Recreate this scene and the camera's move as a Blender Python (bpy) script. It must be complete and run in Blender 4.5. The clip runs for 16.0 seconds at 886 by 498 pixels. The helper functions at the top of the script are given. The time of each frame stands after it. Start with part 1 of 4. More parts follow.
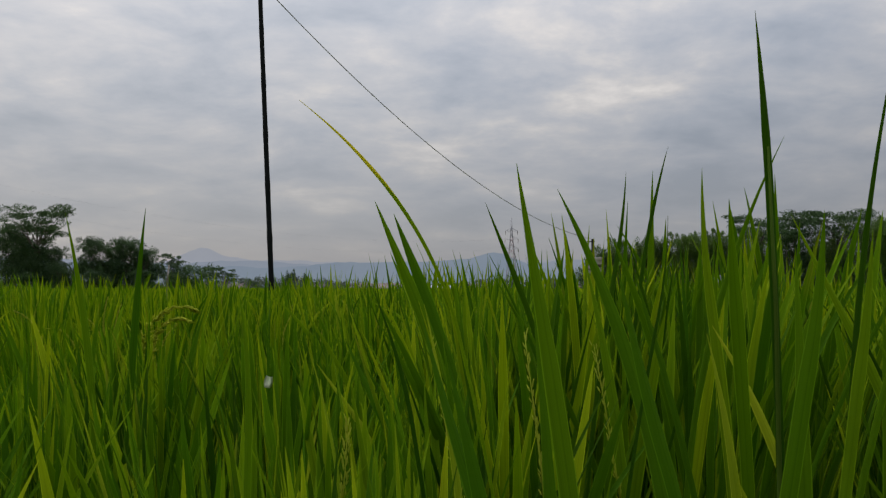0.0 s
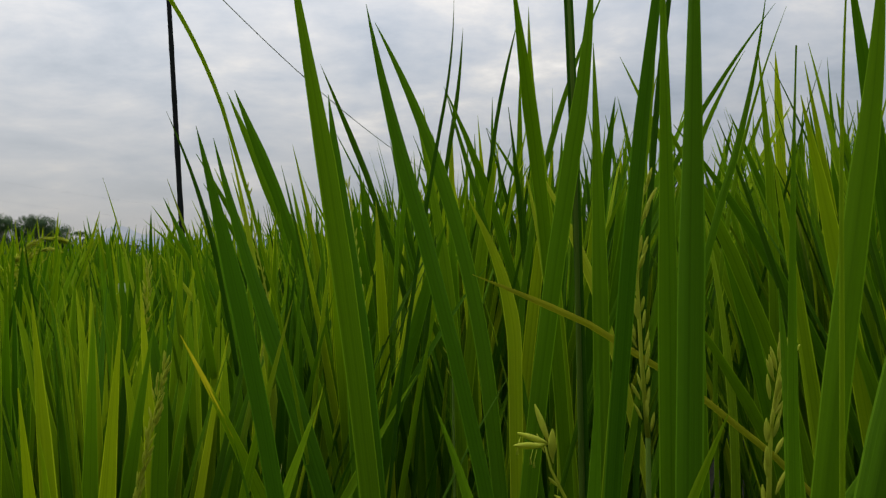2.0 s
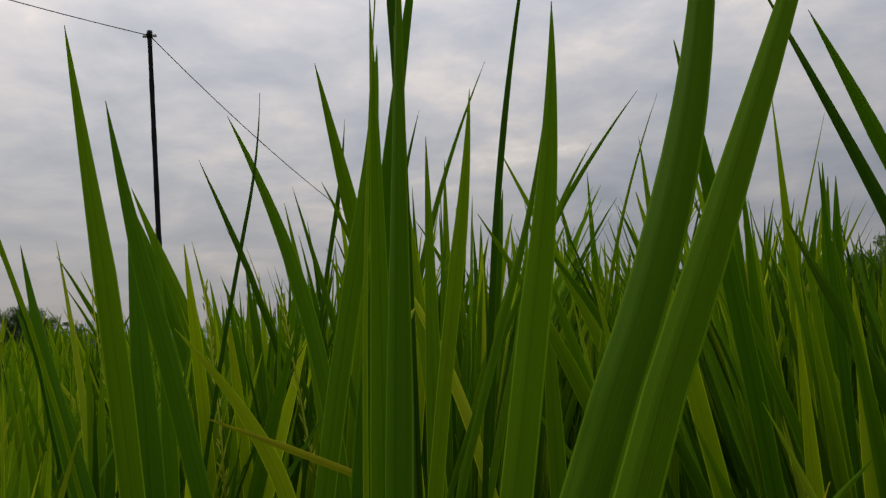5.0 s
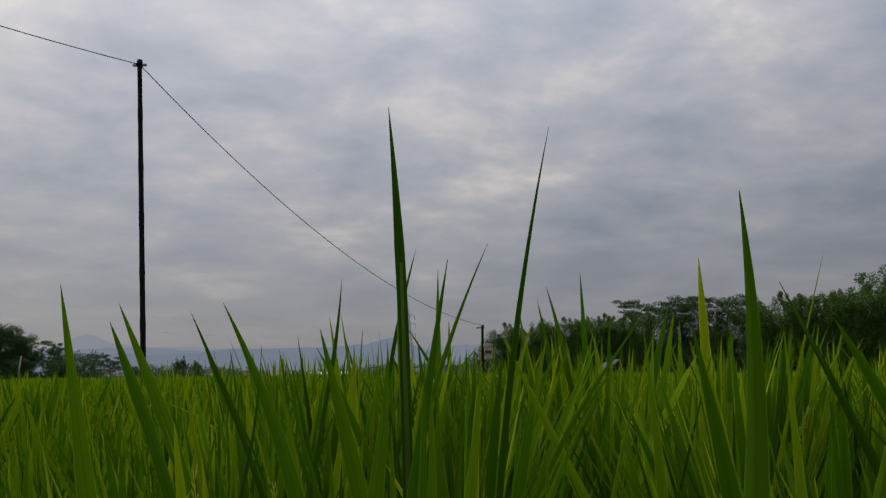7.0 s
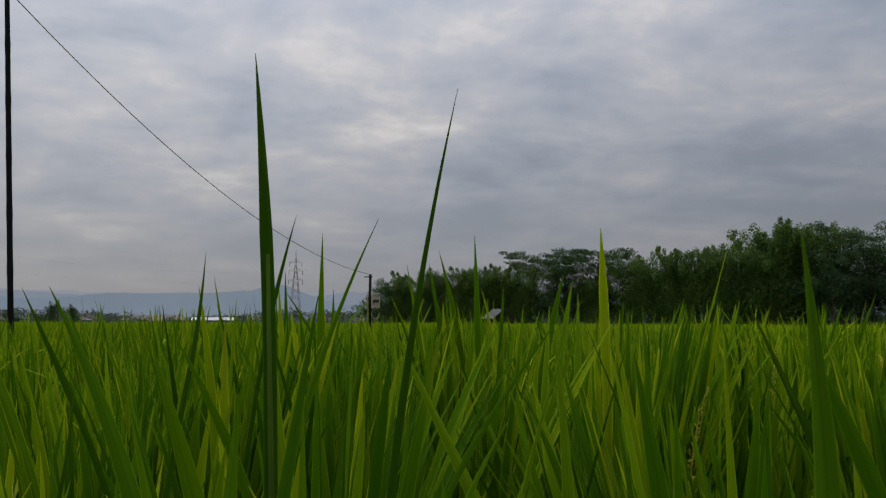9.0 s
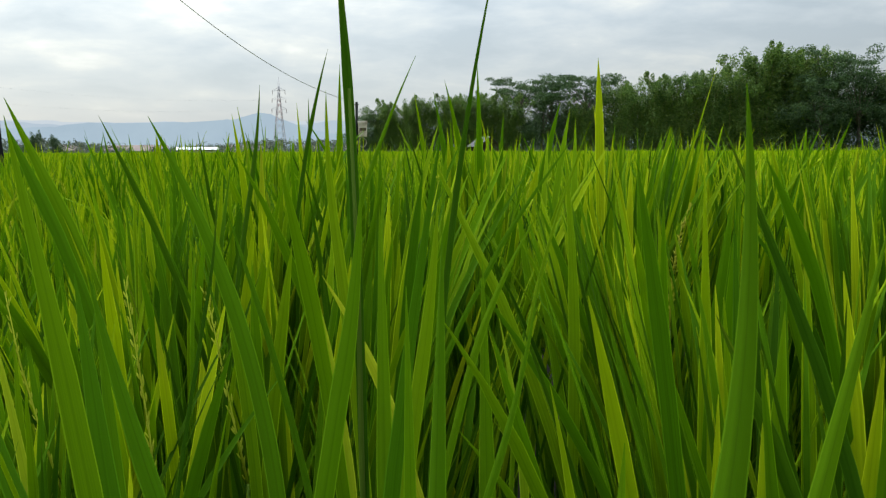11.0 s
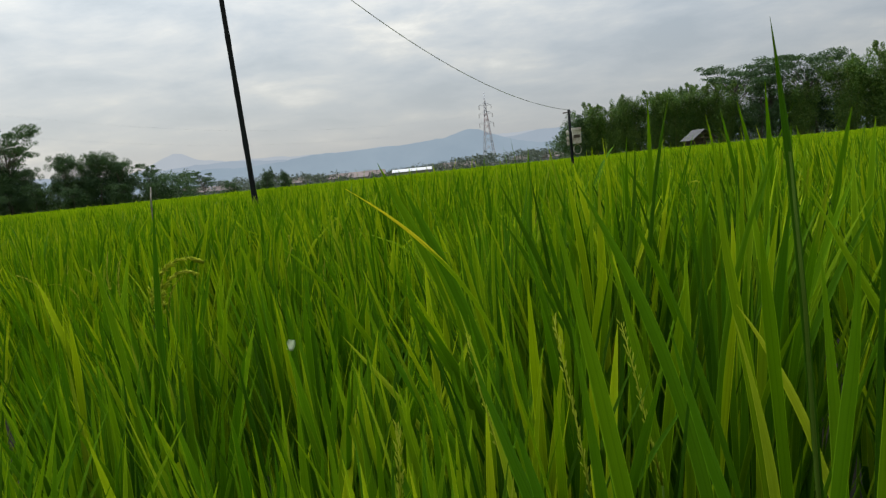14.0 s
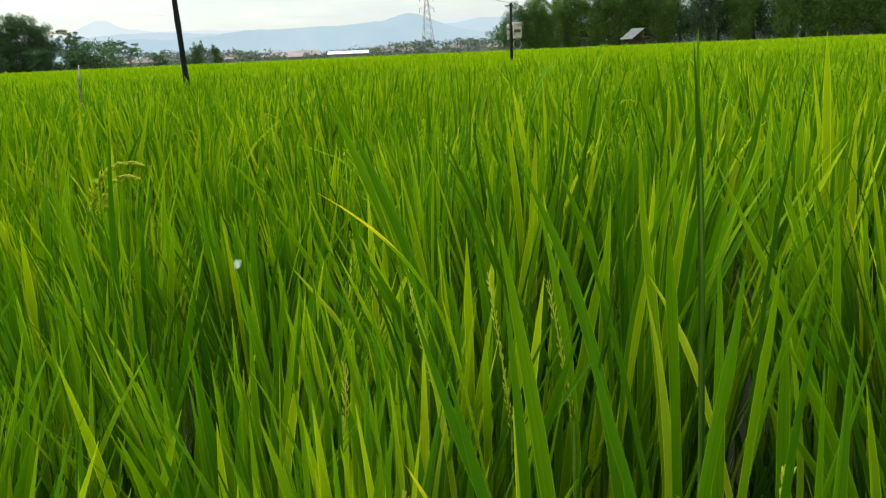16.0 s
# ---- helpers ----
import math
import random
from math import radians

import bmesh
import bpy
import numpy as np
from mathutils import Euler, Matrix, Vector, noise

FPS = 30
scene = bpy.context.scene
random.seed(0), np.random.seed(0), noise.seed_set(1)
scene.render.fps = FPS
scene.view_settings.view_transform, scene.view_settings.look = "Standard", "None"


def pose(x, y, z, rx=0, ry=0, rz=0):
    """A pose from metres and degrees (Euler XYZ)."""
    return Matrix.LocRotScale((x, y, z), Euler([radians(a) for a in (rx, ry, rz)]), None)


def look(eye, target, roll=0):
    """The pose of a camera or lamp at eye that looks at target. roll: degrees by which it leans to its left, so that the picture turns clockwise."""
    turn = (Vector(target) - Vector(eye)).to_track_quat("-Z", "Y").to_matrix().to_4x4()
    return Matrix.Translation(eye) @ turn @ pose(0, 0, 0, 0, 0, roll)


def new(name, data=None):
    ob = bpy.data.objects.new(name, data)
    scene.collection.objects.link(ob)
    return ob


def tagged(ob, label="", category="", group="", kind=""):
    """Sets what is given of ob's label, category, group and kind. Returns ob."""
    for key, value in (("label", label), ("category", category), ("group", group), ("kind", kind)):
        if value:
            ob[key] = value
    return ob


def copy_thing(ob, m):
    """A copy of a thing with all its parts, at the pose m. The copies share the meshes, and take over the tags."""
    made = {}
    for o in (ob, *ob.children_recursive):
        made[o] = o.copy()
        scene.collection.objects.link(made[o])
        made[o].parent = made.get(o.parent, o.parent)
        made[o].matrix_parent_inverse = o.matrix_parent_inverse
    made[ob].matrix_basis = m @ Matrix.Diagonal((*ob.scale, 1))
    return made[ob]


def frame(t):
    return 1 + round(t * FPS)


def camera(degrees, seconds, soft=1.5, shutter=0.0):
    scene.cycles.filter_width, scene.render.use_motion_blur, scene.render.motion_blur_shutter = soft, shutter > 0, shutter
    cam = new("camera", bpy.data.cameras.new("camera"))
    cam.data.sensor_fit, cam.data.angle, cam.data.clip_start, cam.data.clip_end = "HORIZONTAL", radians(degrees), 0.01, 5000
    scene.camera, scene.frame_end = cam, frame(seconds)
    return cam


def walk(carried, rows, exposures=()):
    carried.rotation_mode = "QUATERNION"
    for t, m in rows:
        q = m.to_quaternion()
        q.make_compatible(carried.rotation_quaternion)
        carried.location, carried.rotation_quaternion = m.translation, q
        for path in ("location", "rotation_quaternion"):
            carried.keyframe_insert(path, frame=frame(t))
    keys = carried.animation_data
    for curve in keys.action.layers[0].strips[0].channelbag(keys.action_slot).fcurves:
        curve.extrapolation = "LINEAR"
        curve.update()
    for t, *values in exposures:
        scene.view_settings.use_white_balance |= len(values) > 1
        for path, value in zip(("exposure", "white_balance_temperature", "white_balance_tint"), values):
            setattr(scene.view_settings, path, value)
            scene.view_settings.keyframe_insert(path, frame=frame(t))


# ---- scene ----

PATH = [
    (0, (0.017, -0.009, 1.142), (-0.177, 2.982, 1.266), 0.02),
    (0.5, (0.038, 0.013, 1.100), (0.076, 3.012, 1.145), 0.43),
    (1, (0.047, 0.013, 1.089), (0.073, 3.013, 1.123), 1.62),
    (1.5, (0.064, 0.024, 1.071), (0.101, 3.024, 1.098), -0.23),
    (2, (0.089, 0.026, 1.049), (0.150, 3.025, 1.089), -0.71),
    (2.5, (0.106, 0.026, 1.031), (0.174, 3.026, 1.049), -2.28),
    (3, (0.137, 0.047, 1.029), (0.252, 3.045, 1.037), -0.75),
    (3.5, (0.146, 0.054, 1.029), (0.275, 3.051, 1.061), 0.06),
    (4, (0.147, 0.061, 1.025), (0.302, 3.051, 1.221), -0.12),
    (4.5, (0.153, 0.066, 1.036), (0.284, 3.050, 1.320), -0.68),
    (5, (0.173, 0.072, 1.063), (0.269, 3.054, 1.382), -1.75),
    (5.2, (0.178, 0.071, 1.074), (0.275, 3.050, 1.415), -1.71),
    (7.3, (0.164, 0.074, 1.178), (0.319, 3.040, 1.601), -0.35),
    (7.5, (0.166, 0.083, 1.182), (0.322, 3.046, 1.621), -0.29),
    (8, (0.167, 0.107, 1.183), (0.372, 3.063, 1.649), 1.00),
    (8.2, (0.173, 0.123, 1.184), (0.477, 3.078, 1.609), 1.62),
    (10.3, (0.167, 0.166, 1.213), (0.788, 3.100, 1.139), -0.46),
    (10.5, (0.157, 0.136, 1.203), (0.773, 3.068, 1.051), -0.41),
    (11, (0.128, 0.065, 1.192), (0.690, 2.992, 0.853), -0.19),
    (11.5, (0.073, 0.023, 1.194), (0.471, 2.970, 0.797), 1.27),
    (12, (0.034, 0.024, 1.204), (0.230, 2.991, 0.806), 0.36),
    (12.5, (0.006, -0.001, 1.203), (0.007, 2.972, 0.801), -1.04),
    (13, (0.002, -0.002, 1.209), (-0.058, 2.973, 0.825), -2.42),
    (13.5, (-0.005, -0.014, 1.225), (-0.125, 2.967, 0.906), -4.84),
    (14, (-0.011, -0.024, 1.232), (-0.161, 2.959, 0.956), -5.79),
    (14.5, (-0.020, -0.032, 1.233), (-0.177, 2.940, 0.857), -6.62),
    (15, (-0.025, -0.048, 1.264), (-0.178, 2.920, 0.856), -6.79),
    (15.5, (-0.024, -0.055, 1.279), (-0.090, 2.916, 0.864), -4.29),
    (16, (-0.017, -0.086, 1.299), (0.035, 2.841, 0.640), -2.55),
]
cam = camera(52.6, 16.0, soft=1.3)
EXPOSURES = [(0, -0.50, 6600, 11), (0.5, -0.38, 6600, 11), (1.5, -0.28, 6600, 10), (2, -0.16, 6600, 9), (2.5, 0.14, 6600, 9), (3.3, 0.43, 6900, 12), (4, 0.12, 6900, 12), (4.5, -0.24, 6900, 13), (5, -0.55, 6900, 13),
             (7.5, -0.84, 6500, 13), (8.2, -0.86, 6500, 13), (10.3, -0.03, 6500, 9), (10.6, 0.14, 6500, 8), (11, 0.61, 6600, 2), (11.5, 0.78, 6600, 0), (12, 0.72, 6600, -2), (12.5, 0.64, 6600, -3), (13, 0.52, 6600, -1), (13.5, 0.40, 6600, 3), (14, 0.13, 6600, 5), (14.5, 0.33, 6600, 5), (15, 0.55, 6600, 0), (15.5, 0.47, 6600, 0), (16, 0.97, 6700, -3)]
walk(cam, [(t, look(eye, target, roll)) for t, eye, target, roll in PATH], EXPOSURES)

# ---- light ----
SUN_AZ, SUN_EL = radians(-40), radians(40)      # azimuth from +y towards +x


def make_world():
    world = bpy.data.worlds.new("sky")
    scene.world = world
    world.use_nodes = True
    nt = world.node_tree
    nt.nodes.clear()
    n, link = nt.nodes.new, nt.links.new

    def math_node(op, a, b=None):
        m = n("ShaderNodeMath")
        m.operation = op
        for i, v in enumerate((a, b)):
            if v is None:
                continue
            if isinstance(v, (int, float)):
                m.inputs[i].default_value = v
            else:
                link(v, m.inputs[i])
        return m.outputs[0]

    def noise_node(vec, scale, detail, rough, distort=0.0):
        t = n("ShaderNodeTexNoise")
        t.inputs["Scale"].default_value = scale
        t.inputs["Detail"].default_value = detail
        t.inputs["Roughness"].default_value = rough
        t.inputs["Distortion"].default_value = distort
        link(vec, t.inputs["Vector"])
        return t.outputs["Fac"]

    def ramp(fac, stops):
        r = n("ShaderNodeValToRGB")
        els = r.color_ramp.elements
        while len(els) < len(stops):
            els.new(0.5)
        for e, (p, c) in zip(els, stops):
            e.position, e.color = p, (*c, 1)
        link(fac, r.inputs[0])
        return r.outputs[0]

    def mix(fac, a, b, kind="MIX"):
        m = n("ShaderNodeMixRGB")
        m.blend_type = kind
        for sock, v in zip(m.inputs, (fac, a, b)):
            if isinstance(v, (int, float)):
                sock.default_value = v
            elif isinstance(v, tuple):
                sock.default_value = (*v, 1)
            else:
                link(v, sock)
        return m.outputs[0]

    sky = n("ShaderNodeTexSky")
    sky.sky_type = "NISHITA"
    sky.sun_disc = False
    sky.sun_elevation, sky.sun_rotation = SUN_EL, SUN_AZ
    clear = mix(1.0, sky.outputs[0], (0.10, 0.10, 0.10), "MULTIPLY")
    co = n("ShaderNodeTexCoord")
    sep = n("ShaderNodeSeparateXYZ")
    link(co.outputs["Generated"], sep.inputs[0])
    up = math_node("MAXIMUM", sep.outputs[2], 0.0)
    deep = math_node("ADD", up, 0.20)
    com = n("ShaderNodeCombineXYZ")
    link(math_node("DIVIDE", sep.outputs[0], deep), com.inputs[0])
    link(math_node("DIVIDE", sep.outputs[1], deep), com.inputs[1])
    plane = com.outputs[0]
    big = noise_node(plane, 0.62, 3, 0.5, 0.3)
    mid = noise_node(plane, 2.4, 8, 0.56, 0.2)
    fine = noise_node(plane, 9.0, 6, 0.62, 0.2)
    body = math_node("ADD", math_node("MULTIPLY", big, 0.45), math_node("MULTIPLY", mid, 0.55))
    body = math_node("ADD", body, math_node("MULTIPLY", math_node("SUBTRACT", fine, 0.5), 0.07))
    cloud = ramp(body, [(0.38, (0.35, 0.395, 0.465)), (0.46, (0.455, 0.49, 0.555)), (0.53, (0.57, 0.583, 0.62)),
                        (0.575, (0.70, 0.685, 0.68)), (0.635, (0.93, 0.89, 0.85))])
    high = math_node("MINIMUM", math_node("MULTIPLY", up, 5.0), 1.0)
    veil = mix(high, (0.435, 0.452, 0.510), cloud)
    veil = mix(0.88, clear, veil)
    # an overcast sky is brighter overhead than at the horizon
    gain = math_node("ADD", 0.84, math_node("MULTIPLY", math_node("POWER", up, 1.5), 3.2))
    # and brighter towards the hidden sun than away from it
    dot = n("ShaderNodeVectorMath")
    dot.operation = "DOT_PRODUCT"
    link(co.outputs["Generated"], dot.inputs[0])
    dot.inputs[1].default_value = (math.sin(SUN_AZ) * math.cos(SUN_EL), math.cos(SUN_AZ) * math.cos(SUN_EL), math.sin(SUN_EL))
    gain = math_node("MULTIPLY", gain, math_node("ADD", 0.76, math_node("MULTIPLY", dot.outputs["Value"], 0.48)))
    glow = math_node("MULTIPLY", math_node("POWER", math_node("MAXIMUM", dot.outputs["Value"], 0.0), 5.0), 0.8)
    veil = mix(glow, veil, mix(1.0, veil, (1.10, 1.03, 0.93), "MULTIPLY"))
    gray = n("ShaderNodeCombineXYZ")
    for i in range(3):
        link(gain, gray.inputs[i])
    out = mix(1.0, veil, gray.outputs[0], "MULTIPLY")
    bg = n("ShaderNodeBackground")
    link(out, bg.inputs[0])
    bg.inputs[1].default_value = 1.0
    end = n("ShaderNodeOutputWorld")
    link(bg.outputs[0], end.inputs[0])


make_world()
sun = new("sun", bpy.data.lights.new("sun", "SUN"))
sun.data.energy, sun.data.angle, sun.data.color = 1.3, radians(14), (1.0, 0.96, 0.88)
sun.matrix_world = look((math.sin(SUN_AZ) * math.cos(SUN_EL) * 50, math.cos(SUN_AZ) * math.cos(SUN_EL) * 50, math.sin(SUN_EL) * 50), (0, 0, 0))


# ---- materials ----
class Nodes:
    """A new node material with short calls for its nodes."""

    def __init__(self, name):
        self.mat = bpy.data.materials.new(name)
        self.mat.use_nodes = True
        self.nt = self.mat.node_tree
        self.nt.nodes.clear()
        self.out = self.nt.nodes.new("ShaderNodeOutputMaterial")

    def put(self, sock, v):
        if isinstance(v, (int, float)):
            sock.default_value = v
        elif isinstance(v, tuple):
            sock.default_value = (*v, 1) if len(v) == 3 and sock.type == "RGBA" else v
        else:
            self.nt.links.new(v, sock)

    def add(self, kind, **kw):
        nd = self.nt.nodes.new(kind)
        for k, v in kw.items():
            self.put(nd.inputs[k.replace("_", " ")], v)
        return nd

    def math(self, op, a, b=0.0):
        nd = self.nt.nodes.new("ShaderNodeMath")
        nd.operation = op
        self.put(nd.inputs[0], a)
        self.put(nd.inputs[1], b)
        return nd.outputs[0]

    def noise(self, vec, scale, detail=4, rough=0.55):
        nd = self.add("ShaderNodeTexNoise", Scale=scale, Detail=detail, Roughness=rough)
        if vec is not None:
            self.put(nd.inputs["Vector"], vec)
        return nd.outputs["Fac"]

    def ramp(self, fac, stops):
        r = self.nt.nodes.new("ShaderNodeValToRGB")
        els = r.color_ramp.elements
        while len(els) < len(stops):
            els.new(0.5)
        for e, (p, c) in zip(els, stops):
            e.position, e.color = p, (*c, 1)
        self.put(r.inputs[0], fac)
        return r.outputs[0]

    def mix(self, fac, a, b, kind="MIX"):
        m = self.nt.nodes.new("ShaderNodeMixRGB")
        m.blend_type = kind
        for sock, v in zip(m.inputs, (fac, a, b)):
            self.put(sock, v)
        return m.outputs[0]

    def scaled(self, vec, s):
        mp = self.nt.nodes.new("ShaderNodeMapping")
        self.put(mp.inputs["Vector"], vec)
        mp.inputs["Scale"].default_value = s
        return mp.outputs[0]

    def object_co(self):
        return self.nt.nodes.new("ShaderNodeTexCoord").outputs["Object"]

    def bump(self, height, strength, dist):
        return self.add("ShaderNodeBump", Height=height, Strength=strength, Distance=dist).outputs[0]

    def finish(self, color, rough=0.6, metal=0.0, spec=0.4, normal=None, thin=0.0, thin_color=None):
        p = self.add("ShaderNodeBsdfPrincipled", Base_Color=color, Roughness=rough, Metallic=metal)
        self.put(p.inputs["Specular IOR Level"], spec)
        if normal is not None:
            self.put(p.inputs["Normal"], normal)
        shader = p.outputs[0]
        if thin:
            tr = self.add("ShaderNodeBsdfTranslucent", Color=thin_color if thin_color is not None else color)
            ms = self.nt.nodes.new("ShaderNodeMixShader")
            ms.inputs[0].default_value = thin
            self.nt.links.new(shader, ms.inputs[1])
            self.nt.links.new(tr.outputs[0], ms.inputs[2])
            shader = ms.outputs[0]
        self.nt.links.new(shader, self.out.inputs[0])
        return self.mat


def leaf_material(name, tones, dry=0.97, gloss=0.6, tip_from=1.09, tip_tone=(0.25, 0.27, 0.02), shine=0.02, tip_edge=7.0):
    """Blade of a grass: veins along it, a dark fold, tone by blade, drying tips."""
    s = Nodes(name)
    uv = s.nt.nodes.new("ShaderNodeUVMap").outputs[0]
    sep = s.add("ShaderNodeSeparateXYZ", Vector=uv)
    u, v = sep.outputs[0], sep.outputs[1]
    geo = s.nt.nodes.new("ShaderNodeNewGeometry")
    obj = s.nt.nodes.new("ShaderNodeObjectInfo")
    rnd = s.math("FRACT", s.math("ADD", geo.outputs["Random Per Island"], obj.outputs["Random"]))
    tone = s.ramp(rnd, tones + [(dry, tones[-1][1]), (min(dry + 0.008, 0.999), (0.17, 0.235, 0.015))])
    place = s.add("ShaderNodeVectorMath")
    place.operation = "ADD"
    s.put(place.inputs[0], uv)
    shift = s.add("ShaderNodeCombineXYZ", X=s.math("MULTIPLY", rnd, 37.0), Y=s.math("MULTIPLY", rnd, 91.0))
    s.put(place.inputs[1], shift.outputs[0])
    co = place.outputs[0]
    veins = s.noise(s.scaled(co, (38.0, 0.9, 1.0)), 1.0, 3, 0.6)
    bands = s.noise(s.scaled(co, (9.0, 0.7, 1.0)), 1.0, 3, 0.6)
    blot = s.noise(s.scaled(co, (3.0, 9.0, 1.0)), 1.0, 4, 0.6)
    lines = s.math("ADD", s.math("MULTIPLY", veins, 0.5), s.math("MULTIPLY", bands, 0.5))
    col = s.ramp(lines, [(0.3, (0.52, 0.58, 0.6)), (0.5, (0.88, 0.90, 0.9)), (0.7, (1.35, 1.24, 1.2))])
    col = s.mix(1.0, tone, col, "MULTIPLY")
    col = s.mix(s.math("MULTIPLY", blot, 0.30), col, s.mix(1.0, tone, (1.4, 1.2, 0.9), "MULTIPLY"))
    # paler, yellower tips: the sky light on them painted into the tone
    lit_tip = s.math("MULTIPLY", s.math("POWER", v, 5.0), 0.75)
    col = s.mix(lit_tip, col, s.mix(1.0, tone, (1.9, 1.65, 1.6), "MULTIPLY"))
    fold = s.math("SUBTRACT", 1.0, s.math("MINIMUM", s.math("MULTIPLY", s.math("ABSOLUTE", s.math("SUBTRACT", u, 0.5)), 16.0), 1.0))
    col = s.mix(s.math("MULTIPLY", fold, 0.28), col, s.mix(1.0, tone, (0.45, 0.5, 0.5), "MULTIPLY"))
    # glints along both edges, put into the blade's colour as a pale rim
    rim_glint = s.math("GREATER_THAN", s.math("ABSOLUTE", s.math("SUBTRACT", u, 0.5)), 0.445)
    col = s.mix(s.math("MULTIPLY", rim_glint, 0.75), col, s.mix(1.0, tone, (2.6, 2.1, 3.0), "MULTIPLY"))
    odd = s.math("MULTIPLY", s.math("GREATER_THAN", s.math("FRACT", s.math("MULTIPLY", rnd, 7.31)), 0.94), 0.13)
    tip_from = s.math("SUBTRACT", tip_from, odd)
    wilt = s.math("MULTIPLY", s.math("MINIMUM", s.math("MAXIMUM", s.math("MULTIPLY", s.math("SUBTRACT", s.math("ADD", v, s.math("MULTIPLY", blot, 0.25)), tip_from), tip_edge), 0.0), 1.0), 0.85)
    col = s.mix(wilt, col, tip_tone)
    nrm = s.bump(lines, 0.5, 0.0008)
    thin = s.mix(1.0, col, (1.05, 1.3, 0.5), "MULTIPLY")
    return s.finish(col, gloss, 0.0, shine, nrm, 0.17, thin)


GREENS = [(0.0, (0.041, 0.110, 0.003)), (0.35, (0.068, 0.157, 0.003)), (0.7, (0.126, 0.218, 0.004)), (0.94, (0.215, 0.297, 0.006))]
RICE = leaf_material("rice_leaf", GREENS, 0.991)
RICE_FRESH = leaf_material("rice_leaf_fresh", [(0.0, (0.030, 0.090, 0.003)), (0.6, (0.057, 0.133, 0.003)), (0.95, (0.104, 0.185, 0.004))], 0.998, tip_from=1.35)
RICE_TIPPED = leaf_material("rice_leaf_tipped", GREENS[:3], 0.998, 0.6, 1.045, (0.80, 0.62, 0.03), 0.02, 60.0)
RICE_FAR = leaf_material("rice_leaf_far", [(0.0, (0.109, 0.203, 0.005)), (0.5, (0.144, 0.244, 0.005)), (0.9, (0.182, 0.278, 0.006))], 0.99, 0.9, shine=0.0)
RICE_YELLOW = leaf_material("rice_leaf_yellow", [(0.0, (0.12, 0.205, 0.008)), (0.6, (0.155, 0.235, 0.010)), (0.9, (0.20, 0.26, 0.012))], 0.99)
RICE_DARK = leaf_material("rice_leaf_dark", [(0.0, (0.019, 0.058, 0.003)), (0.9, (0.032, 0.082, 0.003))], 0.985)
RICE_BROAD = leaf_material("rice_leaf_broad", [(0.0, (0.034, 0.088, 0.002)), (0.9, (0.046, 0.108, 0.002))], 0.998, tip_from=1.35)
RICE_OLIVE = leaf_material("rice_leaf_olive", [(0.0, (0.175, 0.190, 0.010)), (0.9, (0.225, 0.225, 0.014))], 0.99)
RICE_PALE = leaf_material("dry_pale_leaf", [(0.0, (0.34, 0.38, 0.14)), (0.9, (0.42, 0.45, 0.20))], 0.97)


def grain_material(name, a, b):
    s = Nodes(name)
    geo = s.nt.nodes.new("ShaderNodeNewGeometry")
    col = s.ramp(geo.outputs["Random Per Island"], [(0.0, a), (1.0, b)])
    fine = s.noise(s.object_co(), 900.0, 3)
    col = s.mix(s.math("MULTIPLY", fine, 0.4), col, s.mix(1.0, col, (0.6, 0.6, 0.5), "MULTIPLY"))
    return s.finish(col, 0.7, 0.0, 0.08, s.bump(fine, 0.3, 0.0005), 0.4, col)


GRAIN = grain_material("rice_grain", (0.32, 0.36, 0.025), (0.48, 0.48, 0.05))
GRAIN_RIPE = grain_material("rice_grain_ripening", (0.37, 0.44, 0.02), (0.50, 0.54, 0.035))
FLOWER = grain_material("rice_flower", (0.38, 0.45, 0.030), (0.58, 0.61, 0.070))


def rough_material(name, stops, scale, rough=0.8, bump=0.4, depth=0.02, metal=0.0, stretch=(1, 1, 1), spec=0.3):
    """Plain weathered surface: colour by two scales of noise, with relief."""
    s = Nodes(name)
    co = s.scaled(s.object_co(), stretch)
    a = s.noise(co, scale, 6, 0.6)
    b = s.noise(co, scale * 7.3, 4, 0.6)
    f = s.math("ADD", s.math("MULTIPLY", a, 0.7), s.math("MULTIPLY", b, 0.3))
    return s.finish(s.ramp(f, stops), rough, metal, spec, s.bump(f, bump, depth))


MUD = rough_material("wet_mud", [(0.35, (0.012, 0.012, 0.007)), (0.65, (0.03, 0.028, 0.016))], 3.0, 0.7, 0.5, 0.03, 0.0, (1, 1, 1), 0.1)
CULM = rough_material("rice_culm", [(0.3, (0.030, 0.070, 0.006)), (0.7, (0.075, 0.12, 0.012))], 60.0, 0.8, 0.2, 0.001, 0, (1, 1, 0.1), 0.05)
POLE_MAT = rough_material("dark_painted_pole", [(0.35, (0.004, 0.005, 0.006)), (0.7, (0.010, 0.012, 0.013))], 12.0, 0.75, 0.3, 0.002, 0, (1, 1, 0.15), 0.12)
ROPE_MAT = rough_material("grey_rope", [(0.3, (0.22, 0.22, 0.24)), (0.7, (0.42, 0.41, 0.43))], 90.0, 0.9, 0.4, 0.001)
DARK_WOOD = rough_material("old_wood", [(0.35, (0.035, 0.028, 0.022)), (0.7, (0.11, 0.085, 0.06))], 9.0, 0.85, 0.4, 0.003, 0, (1, 1, 0.1))
TIN = rough_material("weathered_tin", [(0.38, (0.16, 0.11, 0.08)), (0.5, (0.36, 0.33, 0.29)), (0.62, (0.46, 0.43, 0.39)), (0.75, (0.22, 0.16, 0.11))], 9.0, 0.7, 0.3, 0.002, 0.0)
SHEET_ROOF = rough_material("grey_sheet_roof", [(0.35, (0.04, 0.042, 0.05)), (0.6, (0.11, 0.11, 0.115)), (0.75, (0.05, 0.045, 0.04))], 2.6, 0.8, 0.2, 0.01, 0.0)
